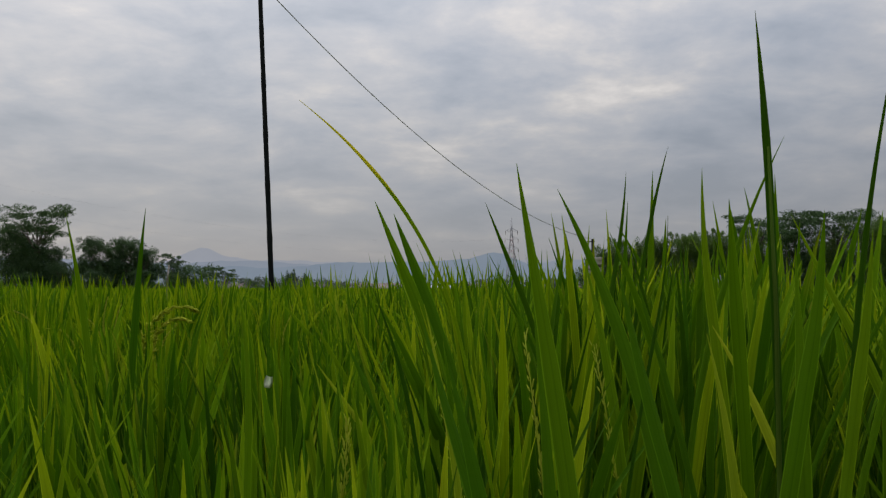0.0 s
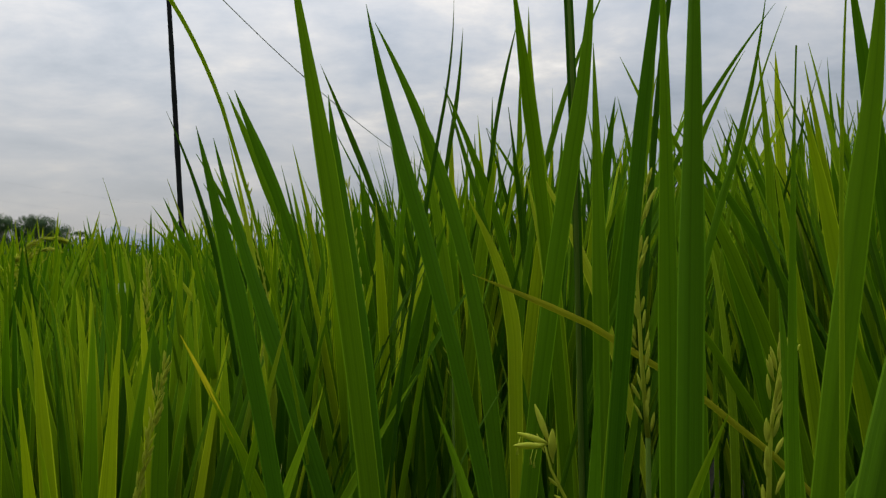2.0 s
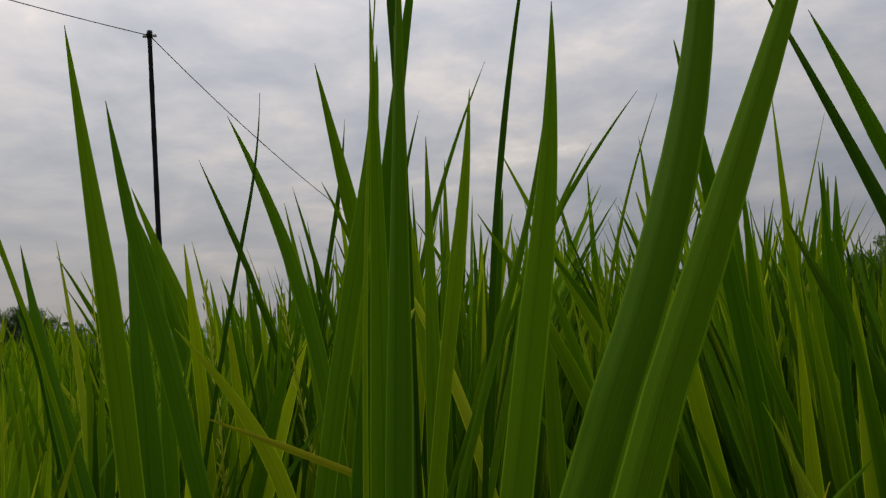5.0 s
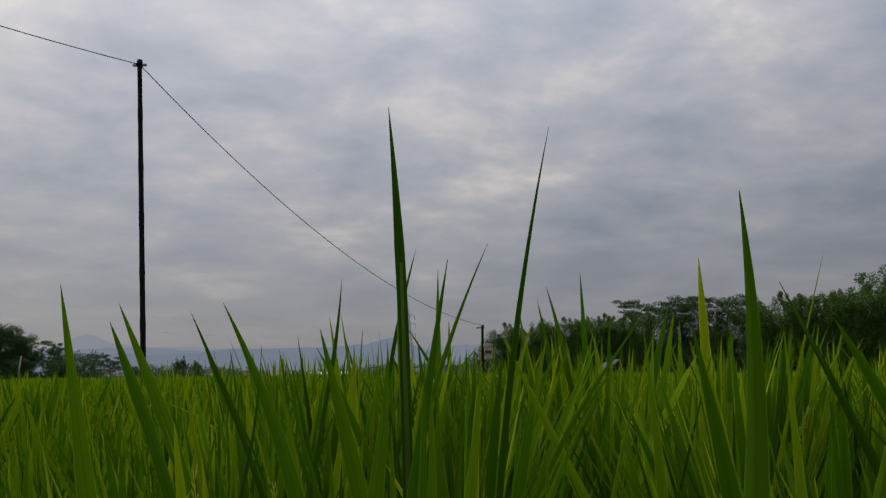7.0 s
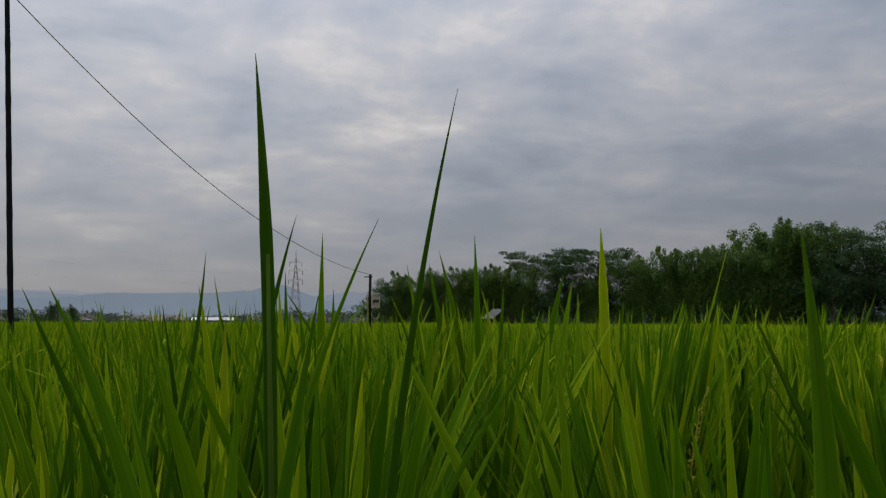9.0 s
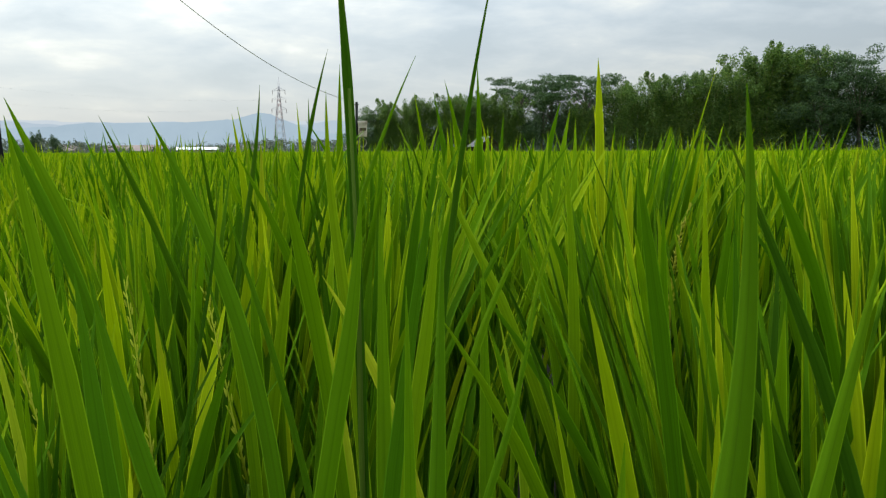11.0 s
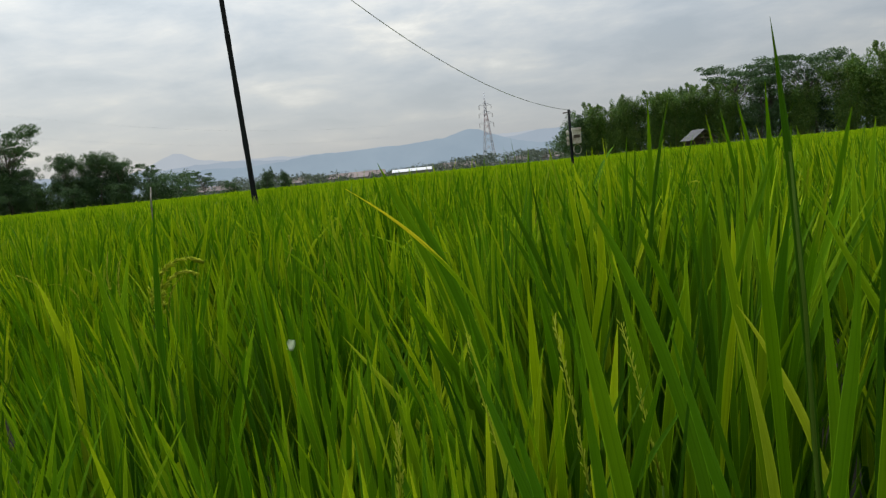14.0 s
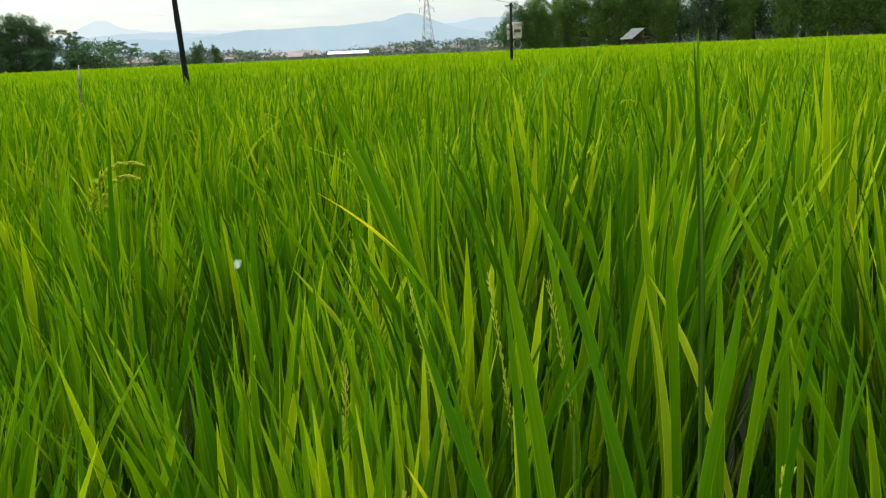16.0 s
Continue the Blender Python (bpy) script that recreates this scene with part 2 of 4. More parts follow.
WHITE_ROOF = rough_material("white_sheet_roof", [(0.3, (0.48, 0.49, 0.50)), (0.7, (0.62, 0.62, 0.62))], 0.3, 0.4, 0.1, 0.01)
RED_TILE = rough_material("faded_tile_roof", [(0.3, (0.15, 0.12, 0.115)), (0.7, (0.25, 0.20, 0.19))], 0.8, 0.85, 0.4, 0.05)
PLASTER = rough_material("grey_plaster", [(0.3, (0.20, 0.19, 0.19)), (0.7, (0.34, 0.32, 0.31))], 0.5, 0.85, 0.2, 0.01)
# grey made paler than bare steel: haze before the far pylon, in the colour
STEEL = rough_material("galvanised_steel", [(0.3, (0.34, 0.35, 0.38)), (0.7, (0.46, 0.46, 0.48))], 0.4, 0.6, 0.1, 0.01, 0.15)
RED_STEEL = rough_material("faded_red_steel", [(0.3, (0.40, 0.28, 0.27)), (0.7, (0.50, 0.38, 0.37))], 0.4, 0.6, 0.1, 0.01, 0.0)
PLASTIC = rough_material("pale_dry_scrap", [(0.3, (0.66, 0.73, 0.56)), (0.7, (0.82, 0.86, 0.72))], 14.0, 0.5, 0.1, 0.001)
BARK = rough_material("tree_bark", [(0.3, (0.05, 0.042, 0.034)), (0.7, (0.15, 0.13, 0.11))], 2.5, 0.9, 0.5, 0.05, 0, (1, 1, 0.2))
BAMBOO = rough_material("bamboo_culm", [(0.3, (0.07, 0.09, 0.02)), (0.7, (0.15, 0.15, 0.05))], 2.0, 0.6, 0.2, 0.01, 0, (1, 1, 0.2))


def foliage_material(name, tones):
    s = Nodes(name)
    geo = s.nt.nodes.new("ShaderNodeNewGeometry")
    big = s.noise(geo.outputs["Position"], 0.22, 3)
    f = s.math("ADD", s.math("MULTIPLY", geo.outputs["Random Per Island"], 0.55), s.math("MULTIPLY", big, 0.45))
    col = s.ramp(f, tones)
    return s.finish(col, 0.6, 0.0, 0.25, None, 0.3, s.mix(1.0, col, (1.3, 1.3, 0.8), "MULTIPLY"))


# greens lifted and blued a little, to put the air's haze into them
FOLIAGE = foliage_material("tree_foliage", [(0.2, (0.022, 0.052, 0.022)), (0.5, (0.044, 0.088, 0.036)), (0.8, (0.082, 0.132, 0.056))])
FOLIAGE_BAMBOO = foliage_material("bamboo_foliage", [(0.2, (0.032, 0.078, 0.018)), (0.5, (0.078, 0.145, 0.030)), (0.8, (0.150, 0.220, 0.050))])
# distance haze painted in: leaf tones greyed and blued
FOLIAGE_HAZED = foliage_material("hazed_far_foliage", [(0.2, (0.050, 0.070, 0.066)), (0.5, (0.075, 0.098, 0.088)), (0.8, (0.11, 0.13, 0.105))])


def canopy_material():
    s = Nodes("rice_canopy")
    co = s.object_co()
    a = s.noise(co, 0.35, 4)
    b = s.noise(co, 9.0, 6, 0.7)
    f = s.math("ADD", s.math("MULTIPLY", a, 0.45), s.math("MULTIPLY", b, 0.55))
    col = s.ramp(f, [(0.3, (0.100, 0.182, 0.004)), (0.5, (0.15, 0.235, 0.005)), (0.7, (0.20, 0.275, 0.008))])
    return s.finish(col, 1.0, 0.0, 0.0, s.bump(b, 1.0, 0.15), 0.3, col)


CANOPY = canopy_material()


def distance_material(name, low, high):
    """Far hills as a plain glowing backdrop, the haze of kilometres of air put into their colour."""
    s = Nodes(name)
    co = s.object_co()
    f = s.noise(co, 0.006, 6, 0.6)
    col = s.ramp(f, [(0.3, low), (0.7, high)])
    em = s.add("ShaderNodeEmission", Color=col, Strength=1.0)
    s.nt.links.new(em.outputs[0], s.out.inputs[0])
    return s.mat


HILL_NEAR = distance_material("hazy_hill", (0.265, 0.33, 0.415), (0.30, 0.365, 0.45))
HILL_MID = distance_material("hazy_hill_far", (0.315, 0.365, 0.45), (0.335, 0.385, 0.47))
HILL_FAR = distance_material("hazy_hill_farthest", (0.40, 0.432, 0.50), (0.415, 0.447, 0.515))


# ---- mesh helpers ----
def mesh_from(name, verts, quads, uvs=None, mats=(), smooth=True):
    """A mesh from arrays of vertices and quads, with uvs by vertex."""
    verts, quads = np.asarray(verts, np.float32), np.asarray(quads, np.int32)
    me = bpy.data.meshes.new(name)
    me.vertices.add(len(verts))
    me.vertices.foreach_set("co", verts.ravel())
    me.loops.add(quads.size)
    me.loops.foreach_set("vertex_index", quads.ravel())
    me.polygons.add(len(quads))
    me.polygons.foreach_set("loop_start", np.arange(len(quads), dtype=np.int32) * 4)
    me.polygons.foreach_set("use_smooth", np.full(len(quads), smooth))
    if uvs is not None:
        layer = me.uv_layers.new(name="UVMap")
        layer.data.foreach_set("uv", np.asarray(uvs, np.float32)[quads.ravel()].ravel())
    for m in mats:
        me.materials.append(m)
    me.update(calc_edges=True)
    me.validate()
    return me


def part(name, bm, material, parent, label=""):
    """Links a bmesh as one mesh object under a thing."""
    me = bpy.data.meshes.new(name)
    bm.to_mesh(me)
    bm.free()
    me.materials.append(material)
    ob = new(name, me)
    ob.parent = parent
    if label:
        ob["label"] = label
    return ob


def mesh_part(name, me, parent, m=None, label=""):
    ob = new(name, me)
    ob.parent = parent
    if m is not None:
        ob.matrix_basis = m
    if label:
        ob["label"] = label
    return ob


def thing(name, place, label, category, group="", kind=""):
    ob = new(name)
    ob.matrix_basis = place if isinstance(place, Matrix) else Matrix.Translation(place)
    return tagged(ob, label, category, group, kind)


def tube(bm, pts, radii, sides=8, cap=True):
    """A tube along points, with a radius for each."""
    pts = [Vector(p) for p in pts]
    rings = []
    for i, p in enumerate(pts):
        d = (pts[min(i + 1, len(pts) - 1)] - pts[max(i - 1, 0)]).normalized()
        a = d.orthogonal().normalized() if not rings else (last - d * last.dot(d)).normalized()
        last, b = a, d.cross(a)
        rings.append([bm.verts.new(p + (a * math.cos(k * 2 * math.pi / sides) + b * math.sin(k * 2 * math.pi / sides)) * radii[i]) for k in range(sides)])
    for r, q in zip(rings, rings[1:]):
        for k in range(sides):
            f = bm.faces.new((r[k], r[(k + 1) % sides], q[(k + 1) % sides], q[k]))
            f.smooth = True
    if cap:
        bm.faces.new(rings[0][::-1])
        bm.faces.new(rings[-1])
    return bm


def box(bm, lo, hi, bevel=0.0, m=None):
    made = bmesh.ops.create_cube(bm, size=1.0)["verts"]
    for v in made:
        v.co = Vector([l + (c + 0.5) * (h - l) for c, l, h in zip(v.co, lo, hi)])
    if bevel:
        edges = list({e for v in made for e in v.link_edges})
        res = bmesh.ops.bevel(bm, geom=edges, offset=bevel, segments=2, affect="EDGES", profile=0.5)
        made = list(set(res["verts"]) | {v for v in made if v.is_valid})
    if m is not None:
        bmesh.ops.transform(bm, matrix=m, verts=[v for v in made if v.is_valid])
    return bm


# ---- grass blades ----
def blades(rng, base, length, azim, tilt, curl, width, seg, fold, twist=0.6, sharp=2.0):
    """Arrays of many blades: each rises from its base, leans to its azimuth and bends over."""
    n = len(base)
    s = 1 - (1 - np.linspace(0, 1, seg + 1)) ** 1.5
    mids = (s[1:] + s[:-1]) / 2
    ang = tilt[:, None] + curl[:, None] * mids ** 1.7
    step = length[:, None] * np.diff(s)[None]
    dx, dz = np.sin(ang) * step, np.cos(ang) * step
    run = np.concatenate([np.zeros((n, 1)), np.cumsum(dx, 1)], 1)
    rise = np.concatenate([np.zeros((n, 1)), np.cumsum(dz, 1)], 1)
    ca, sa = np.cos(azim)[:, None], np.sin(azim)[:, None]
    centre = np.stack([base[:, 0:1] + run * ca, base[:, 1:2] + run * sa, base[:, 2:3] + rise], 2)
    tw = azim[:, None] + rng.normal(0, twist, n)[:, None] + rng.normal(0, 0.5, n)[:, None] * s
    side = np.stack([-np.sin(tw), np.cos(tw), np.zeros_like(tw)], 2)
    reach = rng.uniform(0.06, 0.14, n)[:, None]
    half = width[:, None] / 2 * np.minimum(1, 0.6 + s) * np.minimum(1.0, (1 - s)[None] * length[:, None] / reach) ** 0.8
    half = np.maximum(half, 0.0002)[:, :, None]
    if fold:
        nrm = np.stack([np.cos(tw), np.sin(tw), np.zeros_like(tw)], 2)
        cols = [centre - side * half, centre + nrm * half * 0.42, centre + side * half]
        us = (0.0, 0.5, 1.0)
    else:
        cols = [centre - side * half, centre + side * half]
        us = (0.0, 1.0)
    c = len(cols)
    verts = np.stack(cols, 2).reshape(-1, 3)
    uv = np.empty((n, seg + 1, c, 2))
    uv[..., 0] = np.array(us)
    uv[..., 1] = s[None, :, None]
    i, j = np.meshgrid(np.arange(seg), np.arange(c - 1), indexing="ij")
    q = (i * c + j).ravel()
    one = np.stack([q, q + 1, q + c + 1, q + c], 1)
    quads = (np.arange(n)[:, None, None] * ((seg + 1) * c) + one[None]).reshape(-1, 4)
    return verts, quads, uv.reshape(-1, 2)


TRACK = np.array([r[1][:2] for r in PATH])


def from_path(xy):
    return np.sqrt(((xy[:, None, :] - TRACK[None]) ** 2).sum(2)).min(1)


def hills(rng, spacing, inner, outer, half_angle, front=True):
    """Plant places in jittered rows between two radii, ahead of the clearing or behind it."""
    k = int(outer / spacing) + 2
    gx, gy = np.meshgrid(np.arange(-k, k + 1), np.arange(-k, k + 1))
    xy = np.stack([gx.ravel(), gy.ravel()], 1) * spacing + rng.normal(0, spacing * 0.17, (gx.size, 2))
    c, s = math.cos(0.3), math.sin(0.3)
    xy = xy @ np.array([[c, -s], [s, c]])
    r = np.hypot(xy[:, 0], xy[:, 1])
    az = np.degrees(np.arctan2(xy[:, 0], xy[:, 1])) - 5
    ahead = np.abs(az) < half_angle
    keep = (r > inner) & (r < outer) & (ahead if front else ~ahead)
    return xy[keep]


def height_of(xy):
    """Slow unevenness of the crop's height."""
    near = 0.10 * np.exp(-((xy[:, 0] - 0.42) / 0.55) ** 2 - ((xy[:, 1] - 0.9) / 0.8) ** 2)
    dip = 0.07 * np.exp(-((xy[:, 0] + 0.8) / 0.5) ** 2 - ((xy[:, 1] - 1.6) / 0.7) ** 2)
    fall = 0.0055 * np.maximum(np.hypot(xy[:, 0], xy[:, 1]) - 25, 0)      # the field slopes gently down to its edge
    return near - dip - fall + 0.022 * np.sin(xy[:, 0] * 1.9 + 0.7) * np.cos(xy[:, 1] * 1.3) + 0.02 * np.sin(xy[:, 0] * 0.43 + xy[:, 1] * 0.37)


def crest_of(xy):
    """The highest that tips reach: lower on the west side of the clearing, no limit farther off."""
    az = np.degrees(np.arctan2(xy[:, 0] - 0.1, xy[:, 1]))
    r = np.hypot(xy[:, 0] - 0.1, xy[:, 1])
    return 1.005 + 0.065 * np.minimum(r, 1.2) + (0.085 + 0.065 * np.minimum(r, 1.2)) * np.clip((az + 15) / 14, 0, 1) * (1 - 0.3 * np.clip((az - 18) / 14, 0, 1)) + 0.12 * np.clip((r - 1.2) / 1.5, 0, 1)


def sward(rng, xy, per, seg, fold, wide, top=1.10, spread=0.038, low=False, rare=0.03):
    """Blades of all the plants at xy, joined: each plant leans its own way and has its own height."""
    m = len(xy)
    n = m * per
    hxy = np.repeat(xy, per, 0)
    lean_az = np.repeat(rng.uniform(0, 2 * math.pi, m), per)
    lean = np.repeat(np.abs(rng.normal(0.09, 0.05, m)), per)
    tall = np.repeat(rng.normal(0, 0.028, m), per)
    a = rng.uniform(0, 2 * math.pi, n)
    off = np.abs(rng.normal(0, spread, n))
    b = np.stack([hxy[:, 0] + np.cos(a) * off, hxy[:, 1] + np.sin(a) * off], 1)
    drop = np.where(rng.random(n) < 0.45, rng.uniform(0.05, 0.34, n), np.abs(rng.normal(0, 0.07, n)))
    tip = top + height_of(hxy) + tall - drop + (rng.random(n) < rare) * rng.uniform(0.03, 0.13, n)
    tip = np.minimum(tip, crest_of(hxy) - np.abs(rng.normal(0, 0.03, n)))
    if low:
        tip = np.minimum(tip, 0.90) - rng.uniform(0, 0.12, n)
    length = rng.uniform(0.22, 0.46, n)
    fan = off / spread * 0.10
    dx = lean * np.cos(lean_az) + fan * np.cos(a) + rng.normal(0, 0.13, n)
    dy = lean * np.sin(lean_az) + fan * np.sin(a) + rng.normal(0, 0.13, n)
    tilt = np.hypot(dx, dy) * 0.8 + 0.01
    curl = np.abs(rng.normal(0, 0.15, n))
    droop = rng.random(n) < 0.05
    curl = np.where(droop, curl + rng.uniform(0.4, 1.1, n), curl)
    rise = length * np.cos(tilt + curl * 0.35)
    base = np.concatenate([b, (tip - rise)[:, None]], 1)
    width = rng.uniform(0.0068, 0.0115, n) * wide
    return blades(rng, base, length, np.arctan2(dy, dx), tilt, curl, width, seg, fold, 0.9)


def rice_stuff(name, arrays, material, label):
    v, q, uv = arrays
    ob = new(name, mesh_from(name, v, q, uv, (material,)))
    return tagged(ob, label, "rice plants", "", "stuff")


# ---- ground ----
def make_ground():
    radii = [0, 1, 3, 8, 20, 60, 150, 185, 215, 300, 600, 1500, 4800]
    bm = bmesh.new()
    rings, n = [], 96
    for r in radii[1:]:
        z = 0.0 if r < 180 else -3.0 if r > 200 else -1.0
        rings.append([bm.verts.new((r * math.cos(k * 2 * math.pi / n), r * math.sin(k * 2 * math.pi / n), z + (0.02 * noise.noise((r, k * 0.7, 0)) if r < 100 else 0))) for k in range(n)])
    mid = bm.verts.new((0, 0, 0))
    for k in range(n):
        bm.faces.new((mid, rings[0][k], rings[0][(k + 1) % n]))
        for a, b in zip(rings, rings[1:]):
            bm.faces.new((a[k], b[k], b[(k + 1) % n], a[(k + 1) % n]))
    me = bpy.data.meshes.new("ground")
    bm.to_mesh(me)
    bm.free()
    me.materials.append(MUD)
    tagged(new("ground", me), "dark wet paddy mud between the rice plants", "ground", "", "structure")


make_ground()


def make_canopy():
    """The closed top of the crop farther off: one uneven sheet that ends at the field's edge."""
    n, radii = 220, np.concatenate([np.linspace(6.5, 30, 60), np.geomspace(31, 172, 46)])
    az = np.linspace(0, 2 * math.pi, n, endpoint=False)
    rr, aa = np.meshgrid(radii, az, indexing="ij")
    rng = np.random.default_rng(5)
    x, y = rr * np.sin(aa), rr * np.cos(aa)
    z = 0.93 + 0.05 * np.clip((rr - 10) / 50, 0, 1) + rng.uniform(-0.03, 0.03, rr.shape)
    z += height_of(np.stack([x.ravel(), y.ravel()], 1)).reshape(rr.shape)
    z[0], z[-1] = 0.55, 0.0
    v = np.stack([x, y, z], 2).reshape(-1, 3)
    i, j = np.meshgrid(np.arange(len(radii) - 1), np.arange(n), indexing="ij")
    q = np.stack([i * n + j, (i + 1) * n + j, (i + 1) * n + (j + 1) % n, i * n + (j + 1) % n], 2).reshape(-1, 4)
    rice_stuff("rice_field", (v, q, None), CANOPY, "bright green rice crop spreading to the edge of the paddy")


make_canopy()

RNG = np.random.default_rng(11)
near_places = hills(RNG, 0.215, 0.0, 1.5, 62)
gap = from_path(near_places)
open_places = near_places[gap > 0.40]
under_places = near_places[(gap <= 0.42) & (near_places[:, 1] > -0.3)]
# inner blades take the dark tone in place of shade between the plants
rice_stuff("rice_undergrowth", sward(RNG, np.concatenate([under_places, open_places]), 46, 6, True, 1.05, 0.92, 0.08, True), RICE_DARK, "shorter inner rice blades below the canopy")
rice_stuff("rice_close", sward(RNG, hills(RNG, 0.25, 1.5, 4.2, 55), 105, 5, True, 1.1, rare=0.26), RICE, "upright green rice blades in rows")
rice_stuff("rice_middle", sward(RNG, hills(RNG, 0.25, 4.2, 12, 48), 54, 3, False, 1.25, 1.10, 0.042, False, 0.035), RICE, "dense green rice blades in the paddy")
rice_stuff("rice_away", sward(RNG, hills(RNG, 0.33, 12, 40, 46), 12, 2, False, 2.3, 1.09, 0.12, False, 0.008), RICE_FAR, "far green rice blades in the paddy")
rice_stuff("rice_behind", sward(RNG, hills(RNG, 0.22, 0.6, 6.5, 50, False), 28, 3, False, 1.4), RICE, "green rice blades around the standing place")
edge = hills(RNG, 1.1, 40, 165, 46)
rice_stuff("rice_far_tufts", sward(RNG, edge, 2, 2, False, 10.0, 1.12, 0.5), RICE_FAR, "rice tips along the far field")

# ---- the nearest rice plants, leaf by leaf ----
LEAF_KINDS = []
for k in range(16):
    r1 = np.random.default_rng(100 + k)
    arr = blades(r1, np.zeros((1, 3)), np.array([r1.uniform(0.30, 0.50)]), np.zeros(1), np.array([r1.uniform(0.01, 0.30)]),
                 np.array([r1.uniform(0.02, 0.28) if k % 8 else r1.uniform(0.4, 0.7)]), np.array([r1.uniform(0.007, 0.0118)]), 9, True, 0.5)
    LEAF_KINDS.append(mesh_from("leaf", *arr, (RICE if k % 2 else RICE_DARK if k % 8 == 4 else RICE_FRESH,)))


def culm_mesh(rng, count=6, top=0.72):
    bm = bmesh.new()
    for _ in range(count):
        a, r = rng.uniform(0, 2 * math.pi), rng.uniform(0.01, 0.035)
        x, y = math.cos(a) * r, math.sin(a) * r
        lean = rng.uniform(0.3, 1.6)
        tube(bm, [(x, y, 0), (x * (1 + lean * 0.4), y * (1 + lean * 0.4), top * 0.5), (x * (1 + lean), y * (1 + lean), top)], [0.004, 0.0035, 0.0025], 5)
    me = bpy.data.meshes.new("culm")
    bm.to_mesh(me)
    bm.free()
    me.materials.append(CULM)
    return me


CULMS = [culm_mesh(np.random.default_rng(200 + k)) for k in range(4)]
pick = random.Random(21)
for px, py in open_places[(open_places[:, 1] > -0.1)][:46]:
    plant = thing("rice_plant", (px, py, 0), "green rice plant with erect narrow leaves", "rice plant", "nearest rice plants")
    mesh_part("culm", pick.choice(CULMS), plant)
    lift = float(height_of(np.array([[px, py]]))[0])
    crest = float(crest_of(np.array([[px, py]]))[0])
    bias, tall = pick.uniform(0, 360), pick.gauss(0, 0.02)
    for _ in range(95):
        me = pick.choice(LEAF_KINDS)
        a = pick.uniform(0, 360)
        r = abs(pick.gauss(0, 0.05))
        size = pick.uniform(0.85, 1.1)
        drop = pick.uniform(0.06, 0.36) if pick.random() < 0.42 else abs(pick.gauss(0, 0.07))
        tip = 1.115 + lift + tall - drop + (pick.uniform(0.03, 0.11) if pick.random() < 0.15 else 0)
        tip = min(tip, crest - abs(pick.gauss(0, 0.03)))
        if px > 0.16 and pick.random() < 0.06:
            tip = max(tip, 1.13) + pick.uniform(0.02, 0.08)
        rise = me.vertices[len(me.vertices) - 2].co.z * size
        face = a + pick.gauss(0, 25) if pick.random() < 0.3 else bias + pick.gauss(0, 40)
        m = pose(r * math.cos(radians(a)), r * math.sin(radians(a)), tip - rise, 0, 0, face) @ Matrix.Diagonal((pick.uniform(0.8, 1.1), size, size, 1))
        mesh_part("leaf", me, plant, m)


# ---- single leaves that stand out beside the clearing ----
PLANTS = []


def plant_at(x, y):
    for ob, px, py in PLANTS:
        if math.hypot(px - x, py - y) < 0.12:
            return ob
    ob = thing("rice_plant", (x, y, 0), "rice plant with long broad erect leaves beside the clearing", "rice plant", "nearest rice plants")
    mesh_part("culm", CULMS[len(PLANTS) % 4], ob)
    PLANTS.append((ob, x, y))
    return ob


def hero_leaf(tip, mid, low, width, material=None, taper_over=0.12, fall=0.14):
    """One long leaf through low and mid to its tip, coming up from its plant, with its broad side to the clearing."""
    tip, mid, low = Vector(tip), Vector(mid), Vector(low)
    k = (mid - low).length / max((mid - low).length + (tip - mid).length, 1e-6)
    bend = (mid - low * (1 - k) ** 2 - tip * k * k) / (2 * k * (1 - k))
    line = [low * (1 - s) ** 2 + bend * 2 * s * (1 - s) + tip * s * s for s in [1 - (1 - i / 16) ** 1.3 for i in range(17)]]
    slope = (low - bend).normalized()
    foot, p = [], low.copy()
    while p.z > 0.50:
        slope = (slope * (1 - fall) + Vector((0, 0, -fall))).normalized()
        p = p + slope * 0.05
        foot.append(p.copy())
    line = foot[::-1] + line
    plant = plant_at(line[0].x, line[0].y)
    run = [0.0]
    for a, b in zip(line, line[1:]):
        run.append(run[-1] + (b - a).length)
    rnd = random.Random(int(tip.x * 1e4) + int(tip.y * 1e3))
    view = Vector((tip.x - 0.11, tip.y - 0.03, 0)).normalized()
    turn0, turn1 = rnd.uniform(-0.3, 0.3), rnd.uniform(-0.3, 0.3)
    verts, uvs = [], []
    for i, p in enumerate(line):
        s = run[i] / run[-1]
        d = (line[min(i + 1, len(line) - 1)] - line[max(i - 1, 0)]).normalized()
        side = d.cross(view).normalized()
        side = (side * math.cos(turn0 + turn1 * s) + d.cross(side) * math.sin(turn0 + turn1 * s)).normalized()
        nrm = side.cross(d)
        taper = min(1.0, (run[-1] - run[i]) / taper_over)
        h = max(width / 2 * min(1, 0.75 + s) * taper ** 0.8, 0.00012)
        wave = 1 + 0.03 * math.sin(s * 23 + tip.x * 90)
        for u, f in ((0, -1), (0.25, -0.5), (0.5, 0), (0.75, 0.5), (1, 1)):
            verts.append(p + side * f * h * wave + nrm * h * 0.42 * abs(f) - nrm * h * 0.06 * (abs(f) == 0.5))
            uvs.append((u, s))
    quads = [(i * 5 + j, i * 5 + j + 1, i * 5 + j + 6, i * 5 + j + 5) for i in range(len(line) - 1) for j in range(4)]
    off = Vector((*plant.matrix_basis.translation[:2], 0))
    me = mesh_from("leaf", np.array([tuple(v - off) for v in verts]), quads, uvs, (material or RICE_FRESH,))
    return mesh_part("leaf", me, plant)


